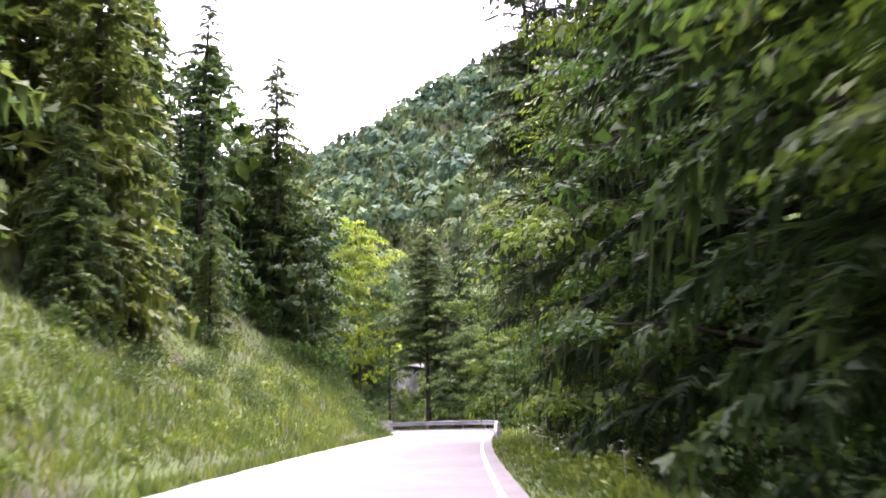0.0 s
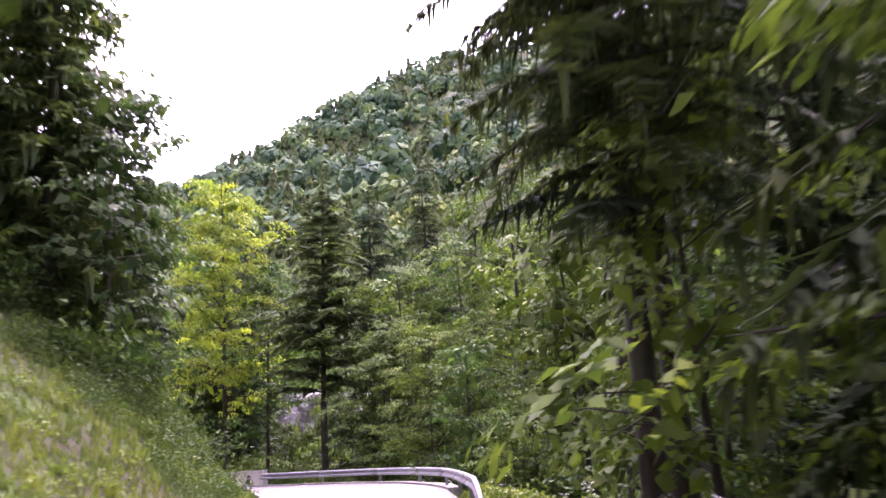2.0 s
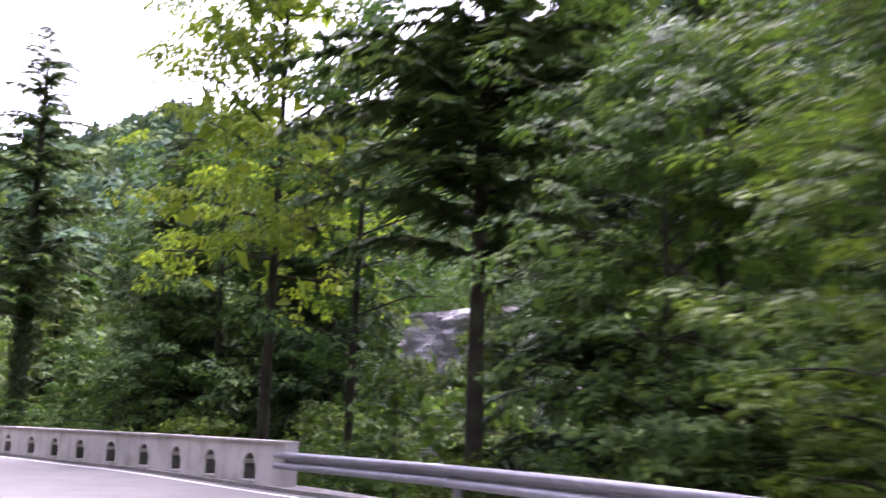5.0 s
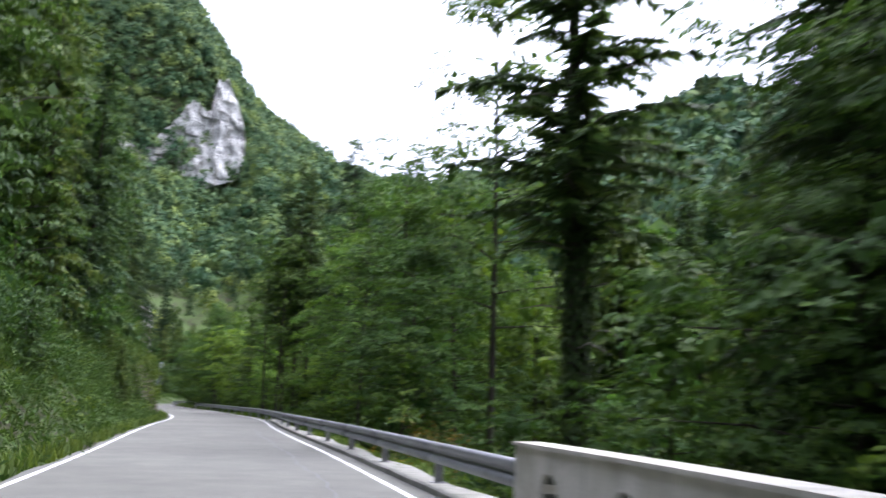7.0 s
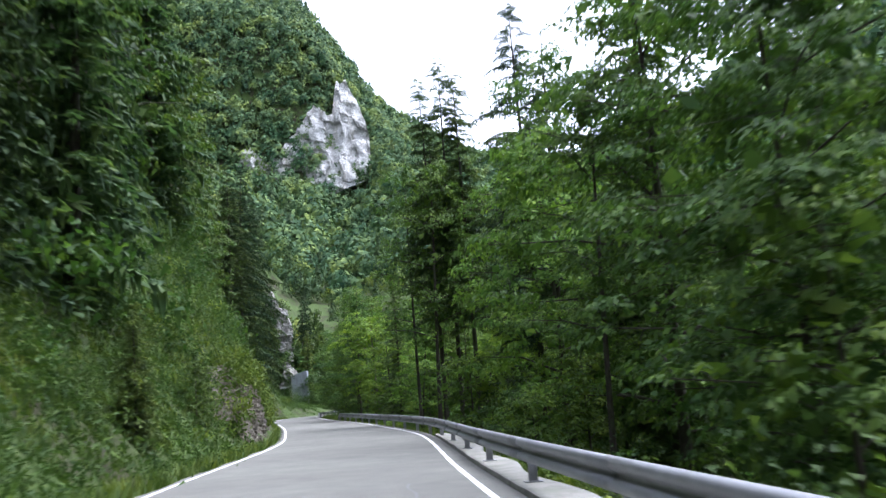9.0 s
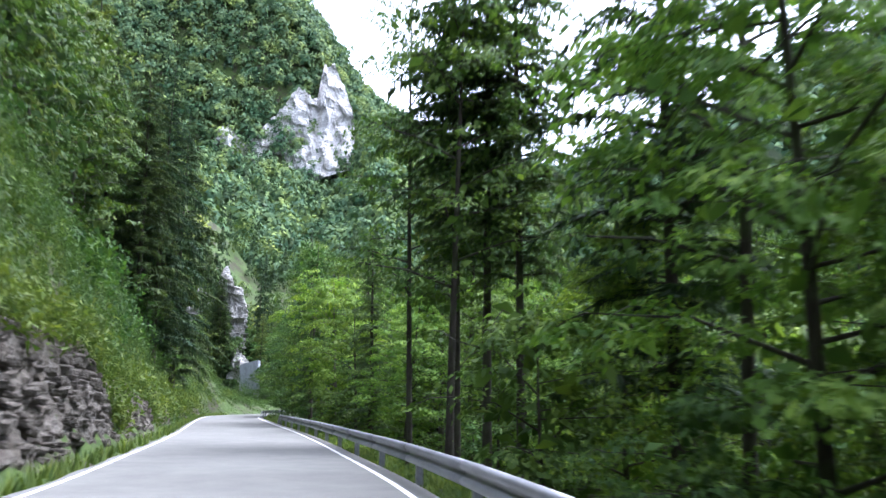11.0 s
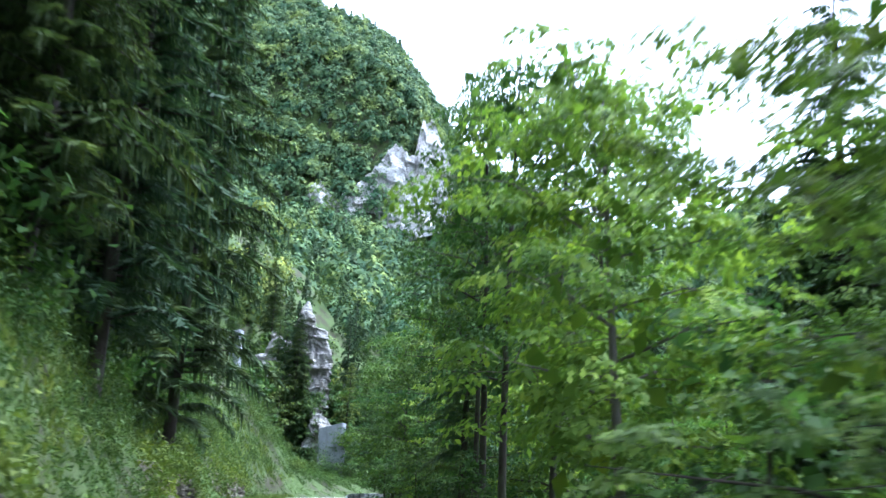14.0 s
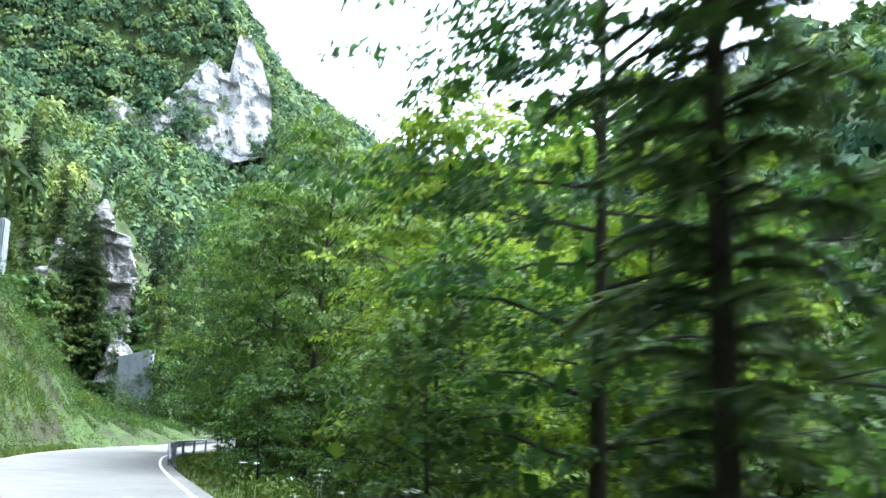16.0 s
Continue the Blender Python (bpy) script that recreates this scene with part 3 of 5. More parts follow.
def broad_mesh(seed, height, spread, base, limbs, sprays, per, leaf=0.2, flat=0.7, r=None, lean=0.03, twigs=True):
    """Trunk with limbs and a crown of leaves in layered sprays."""
    rng = np.random.default_rng(seed)
    trunk = Join()
    bend = rng.normal(size=2) * lean * height
    r0 = r or 0.009 * height + 0.02

    def axis(h):
        return np.array([bend[0] * h**1.6 + 0.15 * math.sin(3 * h + seed), bend[1] * h**1.6 + 0.15 * math.cos(2.3 * h + seed), height * h])

    hs = np.linspace(0, 0.96, 9)
    pts = [axis(h) for h in hs]
    pts[0][2] -= 0.8
    trunk.add(tube(pts, [r0 * (1.35 if k == 0 else 1) * (1 - 0.93 * h) for k, h in enumerate(hs)], 8))
    quads = []
    for k in range(limbs):
        f = (k + rng.uniform(0.1, 0.9)) / limbs
        h = base + (0.97 - base) * f
        a = k * 2.4 + rng.uniform(-0.7, 0.7)
        shape = math.sin(math.pi * min(1, 0.25 + 0.68 * f)) ** 0.6
        ln = spread * shape * rng.uniform(0.65, 1.2)
        rise = ln * rng.uniform(0.0, 0.5) * (0.5 + f)
        foot = axis(h * 0.93)
        out = np.array([math.cos(a), math.sin(a), 0])
        mid = foot + out * ln * 0.5 + np.array([0, 0, rise * 0.75])
        end = foot + out * ln + np.array([0, 0, rise * 0.9])
        rb = r0 * (1 - 0.9 * h) * 0.45 + 0.01
        trunk.add(tube([foot, mid, end], [rb, rb * 0.6, 0.012], 4))
        side = np.array([-out[1], out[0], 0])
        for q in range(sprays):
            u = (q + rng.uniform(0.2, 1)) / sprays * 0.85 + 0.2
            p = foot * max(0, 1 - u) ** 2 + mid * 2 * u * max(0, 1 - u) + end * min(1, u * u)
            c = p + side * rng.normal() * ln * 0.34 * (1.15 - 0.5 * u) + out * rng.normal() * 0.3 + np.array([0, 0, rng.normal() * 0.30])
            if twigs and q % 2 == 0:
                trunk.add(tube([p, (p + c) / 2 + np.array([0, 0, 0.08]), c], [0.016, 0.011, 0.005], 3))
            size = rng.uniform(0.6, 1.15) * (0.26 + 0.105 * spread)
            ang, rad = rng.uniform(0, 6.283, per), size * np.sqrt(rng.random(per))
            away = unit(c - axis(h * 0.93) + out * 0.2)
            pts2 = c + np.stack([np.cos(ang) * rad, np.sin(ang) * rad, rng.normal(size=per) * size * (0.34 - 0.28 * flat)], 1)
            pts2[:, 2] -= 0.30 * rad * rad / size + rng.uniform(-0.1, 0.55) * ((pts2 - c) @ out)
            face = np.array([0, 0, 0.75]) + 0.35 * away + 0.45 * (pts2 - c) / size
            quads.append(kites(rng, pts2, leaf, leaf * 0.62, face, unit(pts2 - c + out * 0.5 * size)))
        n = 10   # oversized filler leaves along the limb, added to block light inside the crown
        w = rng.uniform(0.05, 0.75, n)[:, None]
        inner = foot + (end - foot) * w + rng.normal(size=(n, 3)) * (0.10 * spread, 0.10 * spread, 0.07 * spread)
        quads.append(kites(rng, inner, 2.6 * leaf + 0.05, 1.9 * leaf, rng.normal(size=(n, 3)) + np.array([0, 0, 0.5]), rng.normal(size=(n, 3))))
    return trunk, np.concatenate(quads)


def tree_proto(kind, data, bark, leaf, label, category="tree"):
    trunk, quads = data
    ob = tagged(new(kind), label, category)
    part("trunk", trunk.mesh("trunk", bark), ob)
    part("crown", (quads_mesh if quads.shape[1] == 4 else tris_mesh)("crown", quads, leaf), ob)
    return ob


BEECHES = [tree_proto("beech_tree", broad_mesh(10 + k, 15 + 2 * k, 4.3 + 0.3 * k, 0.14, 27, 10, 58, 0.185, 0.9), BARK_DARK, LEAF_BEECH,
                      "green beech tree with layered leafy branches on the slope") for k in range(3)]
SPREADING = tree_proto("spreading_maple", broad_mesh(44, 13, 3.9, 0.3, 24, 11, 56, 0.19, 0.8, r=0.15), BARK_GREY, LEAF_MAPLE,
                       "spreading yellow-green maple with a pale trunk beside the road")
MAPLES = [tree_proto("maple_tree", broad_mesh(30 + k, 17 + 2 * k, 3.9, 0.16 + 0.2 * k, 28, 11, 52, 0.20, 0.75), BARK_DARK, LEAF_MAPLE,
                     "yellow-green maple tree with light leaves beside the road") for k in range(2)]
ASHES = [tree_proto("slender_tree", broad_mesh(50 + k, 20 + 3 * k, 3.6, 0.34, 22, 10, 30, 0.18, 0.65, lean=0.02, r=0.16), BARK_DARK, LEAF_BEECH,
                    "tall slender broadleaf tree with a bare dark trunk") for k in range(3)]
SPRUCES = [tree_proto("spruce_tree", spruce_mesh(70 + k, 22 + 3 * k, 4.0, 1.2, 32, 7, 24, fine=0.8, layers=2), BARK_DARK, NEEDLE,
                      "dark green spruce with drooping branches") for k in range(3)]
TALL_SPRUCES = [tree_proto("tall_spruce", spruce_mesh(80 + k, 27 + 2 * k, 4.0, 6.0, 30, 7, 36, gap=0.2, fine=0.6, thick=0.0075, layers=2), BARK_DARK, SHADE_NEEDLE,
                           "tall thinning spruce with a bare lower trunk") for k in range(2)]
BARE_SPRUCE = tree_proto("tall_spruce", spruce_mesh(83, 32, 4.0, 15.0, 20, 6, 16, gap=0.2, fine=1.0, thick=0.012, layers=2), BARK_DARK, NEEDLE,
                         "tall spruce with a long bare dark trunk")
FIRS = [tree_proto("fir_tree", spruce_mesh(86, 24, 5.6, 9.5, 26, 8, 24, gap=0.2, fine=0.85, thick=0.011, layers=2, droop=0.12), BARK_DARK, NEEDLE,
                   "dark bushy fir with a bare lower trunk behind the rail"),
        tree_proto("fir_tree", spruce_mesh(87, 22, 2.1, 1.5, 34, 6, 20, gap=0.15, fine=0.85, thick=0.010, layers=2), BARK_DARK, NEEDLE_LIGHTENED,
                   "open dark fir with long level branches")]
SLIM_SPRUCE = tree_proto("slim_spruce", spruce_mesh(85, 26, 2.5, 9.0, 27, 7, 20, gap=0.25, fine=0.65, thick=0.0062, layers=2, droop=0.3), BARK_DARK, NEEDLE,
                         "slim drawn-up spruce with a bare dark trunk")
IVY_SPRUCE = tree_proto("ivy_spruce", spruce_mesh(84, 24, 3.9, 9.5, 28, 7, 22, gap=0.3, fine=0.85, thick=0.016, layers=2, droop=0.06), BARK_DARK, NEEDLE,
                        "old spruce with an ivy-clad trunk and dead lower branches")


def ivy_mesh():
    """Ivy leaves wrapped round the lower trunk."""
    rng = np.random.default_rng(62)
    n = 4200
    h, a = 13.5 * rng.random(n) ** 0.9, rng.uniform(0, 6.283, n)
    out = np.stack([np.cos(a), np.sin(a), 0.25 + 0 * a], 1)
    r = 0.38 - 0.010 * h + 0.16 * np.abs(rng.normal(size=n)) * (1 + 0.5 * np.sin(h * 1.7))
    p = np.stack([np.cos(a) * r, np.sin(a) * r, h], 1)
    return kites(rng, p, 0.17, 0.15, out, np.tile([0, 0, -1.0], (n, 1)))


part("ivy", quads_mesh("ivy", ivy_mesh(), SHADE_NEEDLE), IVY_SPRUCE, "dark ivy leaves round the trunk")
dead = Join()
for k in range(16):
    _a, _h, _l = k * 2.3, 6.5 + 0.55 * k, 2.2 + 0.9 * math.sin(k * 1.9)
    dead.add(tube([(0.1 * math.cos(_a), 0.1 * math.sin(_a), _h), (0.6 * _l * math.cos(_a), 0.6 * _l * math.sin(_a), _h + 0.1), (_l * math.cos(_a + 0.15), _l * math.sin(_a + 0.15), _h - 0.25 + 0.1 * (k % 3))], [0.05, 0.03, 0.01], 4))
part("dead_branch", dead.mesh("dead_branch", BARK_GREY), IVY_SPRUCE, "bare grey dead branches")
DARK_SPRUCES = [tree_proto("dark_spruce", spruce_mesh(75 + k, 26 + 2 * k, 4.8, 2.6, 30, 7, 32, gap=0.05, fine=0.75, thick=0.010, layers=2), BARK_DARK, SHADE_NEEDLE,
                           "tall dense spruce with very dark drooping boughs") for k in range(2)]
DEEP_DARK = tree_proto("dark_spruce", spruce_mesh(78, 25, 4.4, 1.6, 26, 7, 11, fine=1.1, thick=0.010, short=0.26), BARK_DARK, SHADE_NEEDLE,
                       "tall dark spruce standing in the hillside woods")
BANK_SPRUCES = [tree_proto("spruce_tree", spruce_mesh(90 + k, 17 + 3 * k, 3.7, 0.6, 26, 7, 13, fine=1.05, short=0.25), BARK_DARK, NEEDLE_LIGHTENED,
                           "mid-green spruce growing on the steep bank") for k in range(3)]
MID_BROAD = [tree_proto("hillside_tree", broad_mesh(110 + k, 12 + 2 * k, 4.2, 0.05, 22, 8, 27, 0.33, 0.7, twigs=False), BARK_GREY, LEAF_BUSH,
                        "dense broadleaf tree on the steep hillside") for k in range(3)]
DEEP_BROAD = [tree_proto("woodland_tree", broad_mesh(120 + k, 14 + 2 * k, 4.2, 0.05, 18, 6, 15, 0.6, 0.7, twigs=False), BARK_DARK, LEAF_BEECH,
                         "broadleaf tree deep in the shady woods") for k in range(3)]
WOOD_BROAD = [tree_proto("woodland_tree", broad_mesh(140 + k, 14 + 2 * k, 4.2, 0.05, 24, 7, 25, 0.32, 0.85, twigs=False), BARK_DARK, LEAF_BEECH,
                         "layered beech standing in the shady woods") for k in range(3)]
DEEP_SPRUCE = [tree_proto("spruce_tree", spruce_mesh(126 + k, 19 + 3 * k, 4.0, 0.8, 24, 7, 8, fine=1.3, short=0.28), BARK_DARK, NEEDLE,
                          "dark spruce deep in the shady woods") for k in range(2)]
SAPLINGS = [tree_proto("sapling", broad_mesh(130 + k, 5.0 + 1.3 * k, 2.3, 0.05, 15, 7, 24, 0.17, 0.85), BARK_DARK, LEAF_BEECH,
                       "young beech sapling with spreading leafy twigs") for k in range(3)]
PROTOS = [SPREADING, BARE_SPRUCE, SLIM_SPRUCE, IVY_SPRUCE, DEEP_DARK] + DARK_SPRUCES + FIRS + BEECHES + MAPLES + ASHES + SPRUCES + TALL_SPRUCES + BANK_SPRUCES + MID_BROAD + DEEP_BROAD + WOOD_BROAD + DEEP_SPRUCE + SAPLINGS


def bush_mesh(seed, size, count, leaf, up=0.5):
    rng = np.random.default_rng(seed)
    quads = []
    for q in range(9):
        c = rng.normal(size=3) * np.array([0.5, 0.5, 0.3]) * size + np.array([0, 0, size * 0.55])
        n = count // 9
        p = c + rng.normal(size=(n, 3)) * np.array([0.33, 0.33, 0.24]) * size
        quads.append(leaves(rng, p, leaf, leaf * 0.6, up))
    return np.concatenate(quads)


def bush_proto(name, seed, size, count, leaf, material, label, up=0.5):
    return tagged(new(name, tris_mesh(name, bush_mesh(seed, size, count, leaf, up), material)), label, "shrub")


BUSHES = [bush_proto("shrub", 150 + k, 1.1 + 0.25 * k, 1000, 0.15, LEAF_BUSH, "leafy green shrub on the slope") for k in range(3)]
THICKETS = [bush_mesh(170 + k, 1.3 + 0.3 * k, 340, 0.34) for k in range(3)]
thicket_tris = []
BUSH_RUST = bush_proto("shrub", 160, 1.3, 1000, 0.13, LEAF_RUST, "shrub turning rust brown behind the guard rail")
PROTOS += BUSHES + [BUSH_RUST]
herb_spots = []

taken = []


def free(x, y, gap):
    for a, b in taken:
        if abs(a - x) < gap and abs(b - y) < gap and (a - x) ** 2 + (b - y) ** 2 < gap * gap:
            return False
    taken.append((x, y))
    return True


rnd = random.Random(5)


def plant(proto, x, y, scale=1.0, turn=None, sink=0.25, z=None, tilt=(0, 0), tall=1.0):
    ob = copy_thing(proto, Matrix.Identity(4))
    ob.matrix_basis = pose(x, y, (land_at(x, y) - sink) if z is None else z, tilt[0], tilt[1], rnd.uniform(0, 360) if turn is None else turn) @ Matrix.Diagonal((scale, scale, scale * tall, 1))
    return ob


# trees that stand by themselves beside the bend and along the stream: kind, x, y, full height above the road, size
SPECIAL = [
    # along the first way, right of the road: dark spruces and beeches that lean over it
    (SPRUCES[1], 6.6, 12.0, 26.0), (BEECHES[2], 6.9, 17.5, 17.0), (DARK_SPRUCES[0], 7.6, 20.5, 28.0), (BEECHES[1], 7.2, 24.6, 18.0), (DARK_SPRUCES[1], 6.6, 29.5, 28.0),
    (BEECHES[0], 7.0, 33.4, 15.0), (DARK_SPRUCES[0], 9.0, 37.0, 27.0), (TALL_SPRUCES[1], 4.8, 43.5, 29.0), (TALL_SPRUCES[0], 5.6, 44.3, 28.0), (DARK_SPRUCES[0], 11.5, 49.5, 25.0), (BARE_SPRUCE, 11.8, 67.4, 27.0),
    # behind the bend
    (MAPLES[1], -8.9, 93.2, 22.5), (FIRS[0], -2.0, 86.4, 19.5), (ASHES[0], -5.8, 91.4, 16.0), (SAPLINGS[1], 6.3, 66.0, 3.6), (DARK_SPRUCES[0], 1.3, 92.9, 21.0),
    (DARK_SPRUCES[1], 5.6, 90.0, 22.0), (BEECHES[1], 3.6, 83.0, 13.0), (BEECHES[2], 10.1, 79.4, 18.5), (SPRUCES[0], 13.2, 80.0, 18.0), (FIRS[1], 8.0, 86.0, 17.0),
    (BEECHES[1], -13.5, 102.9, 15.0), (BEECHES[2], -14.0, 108.0, 17.0), (ASHES[2], 6.5, 80.5, 15.0), (BEECHES[1], 3.6, 74.5, 8.0),
    (WOOD_BROAD[2], 22.0, 84.5, 6.0), (WOOD_BROAD[0], 26.5, 82.0, 6.5),
    # along the straight
    (IVY_SPRUCE, -26.1, 109.2, 22.5), (ASHES[1], -36.1, 119.0, 23.5), (BEECHES[2], -46.7, 125.5, 17.0), (BEECHES[0], -38.2, 116.4, 9.0), (SAPLINGS[2], -37.7, 115.6, 5.0),
    (BEECHES[1], -41.5, 124.0, 14.0), (SPRUCES[1], -50.5, 130.5, 19.0), (TALL_SPRUCES[0], -63.5, 138.5, 24.0), (MAPLES[0], -57.8, 133.4, 14.0), (ASHES[0], -60.5, 136.5, 20.0),
    (ASHES[2], -73.4, 138.4, 17.0), (SLIM_SPRUCE, -72.1, 139.3, 22.0), (SLIM_SPRUCE, -71.3, 139.9, 23.0), (SLIM_SPRUCE, -70.2, 140.3, 22.0), (ASHES[0], -70.0, 137.0, 16.0),
    (SPRUCES[0], -95.5, 161.0, 15.0), (SLIM_SPRUCE, -86.0, 152.5, 22.0), (SLIM_SPRUCE, -82.5, 151.0, 20.0),
    (MAPLES[0], -80.6, 144.9, 6.5), (BEECHES[1], -88.0, 148.4, 6.5), (FIRS[1], -84.7, 146.4, 10.0), (SAPLINGS[1], -92.2, 151.6, 4.4),
    # where the rail ends
    (SPREADING, -95.6, 153.1, 9.6), (ASHES[1], -100.7, 156.7, 12.4), (ASHES[2], -104.8, 157.8, 14.0), (ASHES[0], -103.2, 156.6, 13.4), (ASHES[0], -100.1, 154.6, 12.4),
    (FIRS[1], -108.2, 160.4, 13.0), (BEECHES[2], -104.7, 163.6, 14.0), (BEECHES[1], -111.5, 164.0, 12.0),
    # dark spruces above the bank on the left
    (DARK_SPRUCES[0], -108.8, 146.2, 25.0), (DARK_SPRUCES[1], -113.2, 149.8, 27.0), (DARK_SPRUCES[0], -117.5, 151.0, 26.0), (DARK_SPRUCES[1], -112.5, 145.0, 28.0), (DARK_SPRUCES[0], -121.5, 156.0, 26.0), (DARK_SPRUCES[0], -10.2, 104.0, 17.0), (DARK_SPRUCES[1], -8.6, 101.4, 18.0), (DARK_SPRUCES[1], -17.6, 108.5, 16.0)]
for k, (s, d, top) in enumerate(((241, 3.4, 11.0), (246, 3.3, 12.0), (251.5, 3.2, 12.5), (257.5, 3.2, 13.0), (236, 4.2, 12.0))):
    SPECIAL.append((BEECHES[k % 3], *on_road(s, d), top))
for k, (s, d, top) in enumerate(((108, 11.5, 17.0), (113, 15.0, 18.0), (105.5, 8.6, 9.0), (102, 15.0, 17.0))):
    SPECIAL.append((DARK_SPRUCES[k % 2] if k != 2 else BEECHES[1], *on_road(s, d), top))
for k in range(11):
    SPECIAL.append(((BEECHES + MAPLES[:1])[k % 4], *on_road(150 + 5.2 * k, 7.5 + 3.0 * (k % 3)), 7.0 + 1.6 * (k % 3)))
for k, (x, y) in enumerate(((-5.8, 97.2), (-3.4, 96.6), (-1.2, 97.6), (-7.4, 99.0), (0.4, 99.4))):
    SPECIAL.append((SAPLINGS[k % 3], x, y, 2.6 + 0.5 * (k % 2)))
HEIGHTS = {}
for p in PROTOS:
    hi = max((max(v.co.z for v in c.data.vertices) for c in (p, *p.children) if c.data), default=1)
    HEIGHTS[p.name] = hi
for proto, x, y, top in SPECIAL:
    taken.append((x, y))
    g = land_at(x, y) - 0.3
    k = (top - g) / HEIGHTS[proto.name]
    plant(proto, x, y, max(0.62, min(k, 1.2)), tall=k / max(0.62, min(k, 1.2)))

# woods below the road, on its right
for row, (d0, d1, gap, tries) in enumerate([(4.2, 8.0, 3.4, 330), (8.0, 15, 4.4, 520), (15, 32, 6.0, 420)]):
    for _ in range(tries):
        # stations below zero: unseen trees behind the start, added to darken road and woods
        s = rnd.uniform(4, 262) if row == 0 else rnd.uniform(-40, 285)
        d = rnd.uniform(d0, d1) + (1.0 if s < 50 and row == 0 else 0)
        if 36 < s < 72 and (row == 0 or d < 9):
            continue
        if d > 12 and (math.hypot(on_road(s, d)[0] + 4.5, on_road(s, d)[1] - 113) < 6.5 or math.hypot(on_road(s, d)[0] - 26, on_road(s, d)[1] - 102) < 7):
            continue
        x, y = on_road(s, d)
        if 97 < s < 134 and row == 0:
            continue
        if not free(x, y, gap):
            continue
        r = rnd.random()
        if row == 0 and 136 < s < 216 and rnd.random() < (0.4 if s < 160 else 0.6):
            continue
        if row:
            kind = rnd.choice(WOOD_BROAD if (row == 1 and s > 4) or (d < 26 and 66 < s < 125) or (d < 20 and s > 185) else DEEP_BROAD) if r < (0.45 if s < 60 else 0.72 if row == 2 else 0.94) else rnd.choice(DEEP_SPRUCE if row == 2 else BANK_SPRUCES)
            plant(kind, x, y, rnd.uniform(0.85, 1.3) * (0.72 if 95 < s < 140 and d < 24 else 0.62 if 176 < s < 232 and d < 13 else 0.8 if 150 < s < 232 else 1))
            continue
        if s < 55:
            kind = rnd.choice(BEECHES) if r < 0.75 else rnd.choice(SPRUCES)
        elif s < 110:
            kind = rnd.choice(BEECHES + SAPLINGS) if r < 0.8 else rnd.choice(ASHES)
        elif s > 194:
            kind = rnd.choice(BEECHES[:2] + MAPLES[:1] + SAPLINGS)
        else:
            kind = rnd.choice(BEECHES + SAPLINGS) if r < 0.72 else rnd.choice(MAPLES[:1] + ASHES)
        size = rnd.uniform(0.65, 1.0) if s > 60 else rnd.uniform(0.95, 1.25)
        size *= 0.62 if 82 < s < 124 else 0.6 if 172 < s < 206 else 0.8 if 206 <= s < 216 else 1
        plant(kind, x, y, size)

for _ in range(900):
    s, d = rnd.uniform(40, 290), rnd.uniform(30, 64)
    x, y = on_road(s, d)
    if near_road(np.array([x]), np.array([y]))[1][0] > 29 and math.hypot(x + 4.6, y - 113) > 8 and math.hypot(x - 27, y - 105) > 9 and free(x, y, 6.2):
        plant(rnd.choice(DEEP_BROAD) if rnd.random() < 0.72 else rnd.choice(DEEP_SPRUCE), x, y, rnd.uniform(0.7, 1.05))
# undergrowth at the edge of the woods
for _ in range(330):
    s = rnd.uniform(4, 258)
    d = rnd.uniform(1.9, 10) if s > 60 else rnd.uniform(3.4, 10)
    x, y = on_road(s, d)
    if (s > 44 or rnd.random() < 0.3) and free(x, y, 1.35):
        plant(rnd.choice(BUSHES) if rnd.random() < 0.75 else rnd.choice(SAPLINGS), x, y, rnd.uniform(0.7, 1.15) if d > 3.5 else rnd.uniform(0.35, 0.55), sink=0.15)

def bare_rock(s):
    """Stretches where rock stands beside the road."""
    return 151 < s < 187 or 189.5 < s < 199.5 or 213 < s < 224 or 235 < s < 246


def sight_gap(x, y):
    """The strip along the bend kept treeless so the camera sees the rock spur."""
    t = ((x + 118) * -81 + (y - 162) * 44) / (81 * 81 + 44 * 44)
    across = ((x + 118) * 44 + (y - 162) * 81) / math.hypot(81, 44)
    return 0 < t < 1.02 and (-6 if t < 0.35 else -11 if t < 0.78 else -5) < across < (6 if t < 0.7 else 7.5)


# hillside on the left: rows of trees above the bank, then the woods behind
for g0, g1, gap, size0, size1, s0, s1 in ((4.0, 6.5, 3.0, 0.50, 0.75, 72, 152), (7.5, 10.5, 3.6, 0.80, 1.05, 66, 152), (6.0, 8.5, 3.4, 0.55, 0.85, 152, 208), (9.5, 12.5, 3.8, 0.85, 1.15, 152, 236)):
    for k in range(int((s1 - s0) / gap)):
        s, g = s0 + gap * (k + rnd.random()), rnd.uniform(g0, g1)
        x, y = on_road(s, left_line(s) - g)
        if sight_gap(x, y) or not free(x, y, 2.2):
            continue
        r = rnd.random()
        plant(rnd.choice(MID_BROAD) if r < 0.62 else rnd.choice(BANK_SPRUCES) if r < 0.85 else DEEP_DARK, x, y, rnd.uniform(size0, size1) * (1 if r < 0.85 else 0.7))
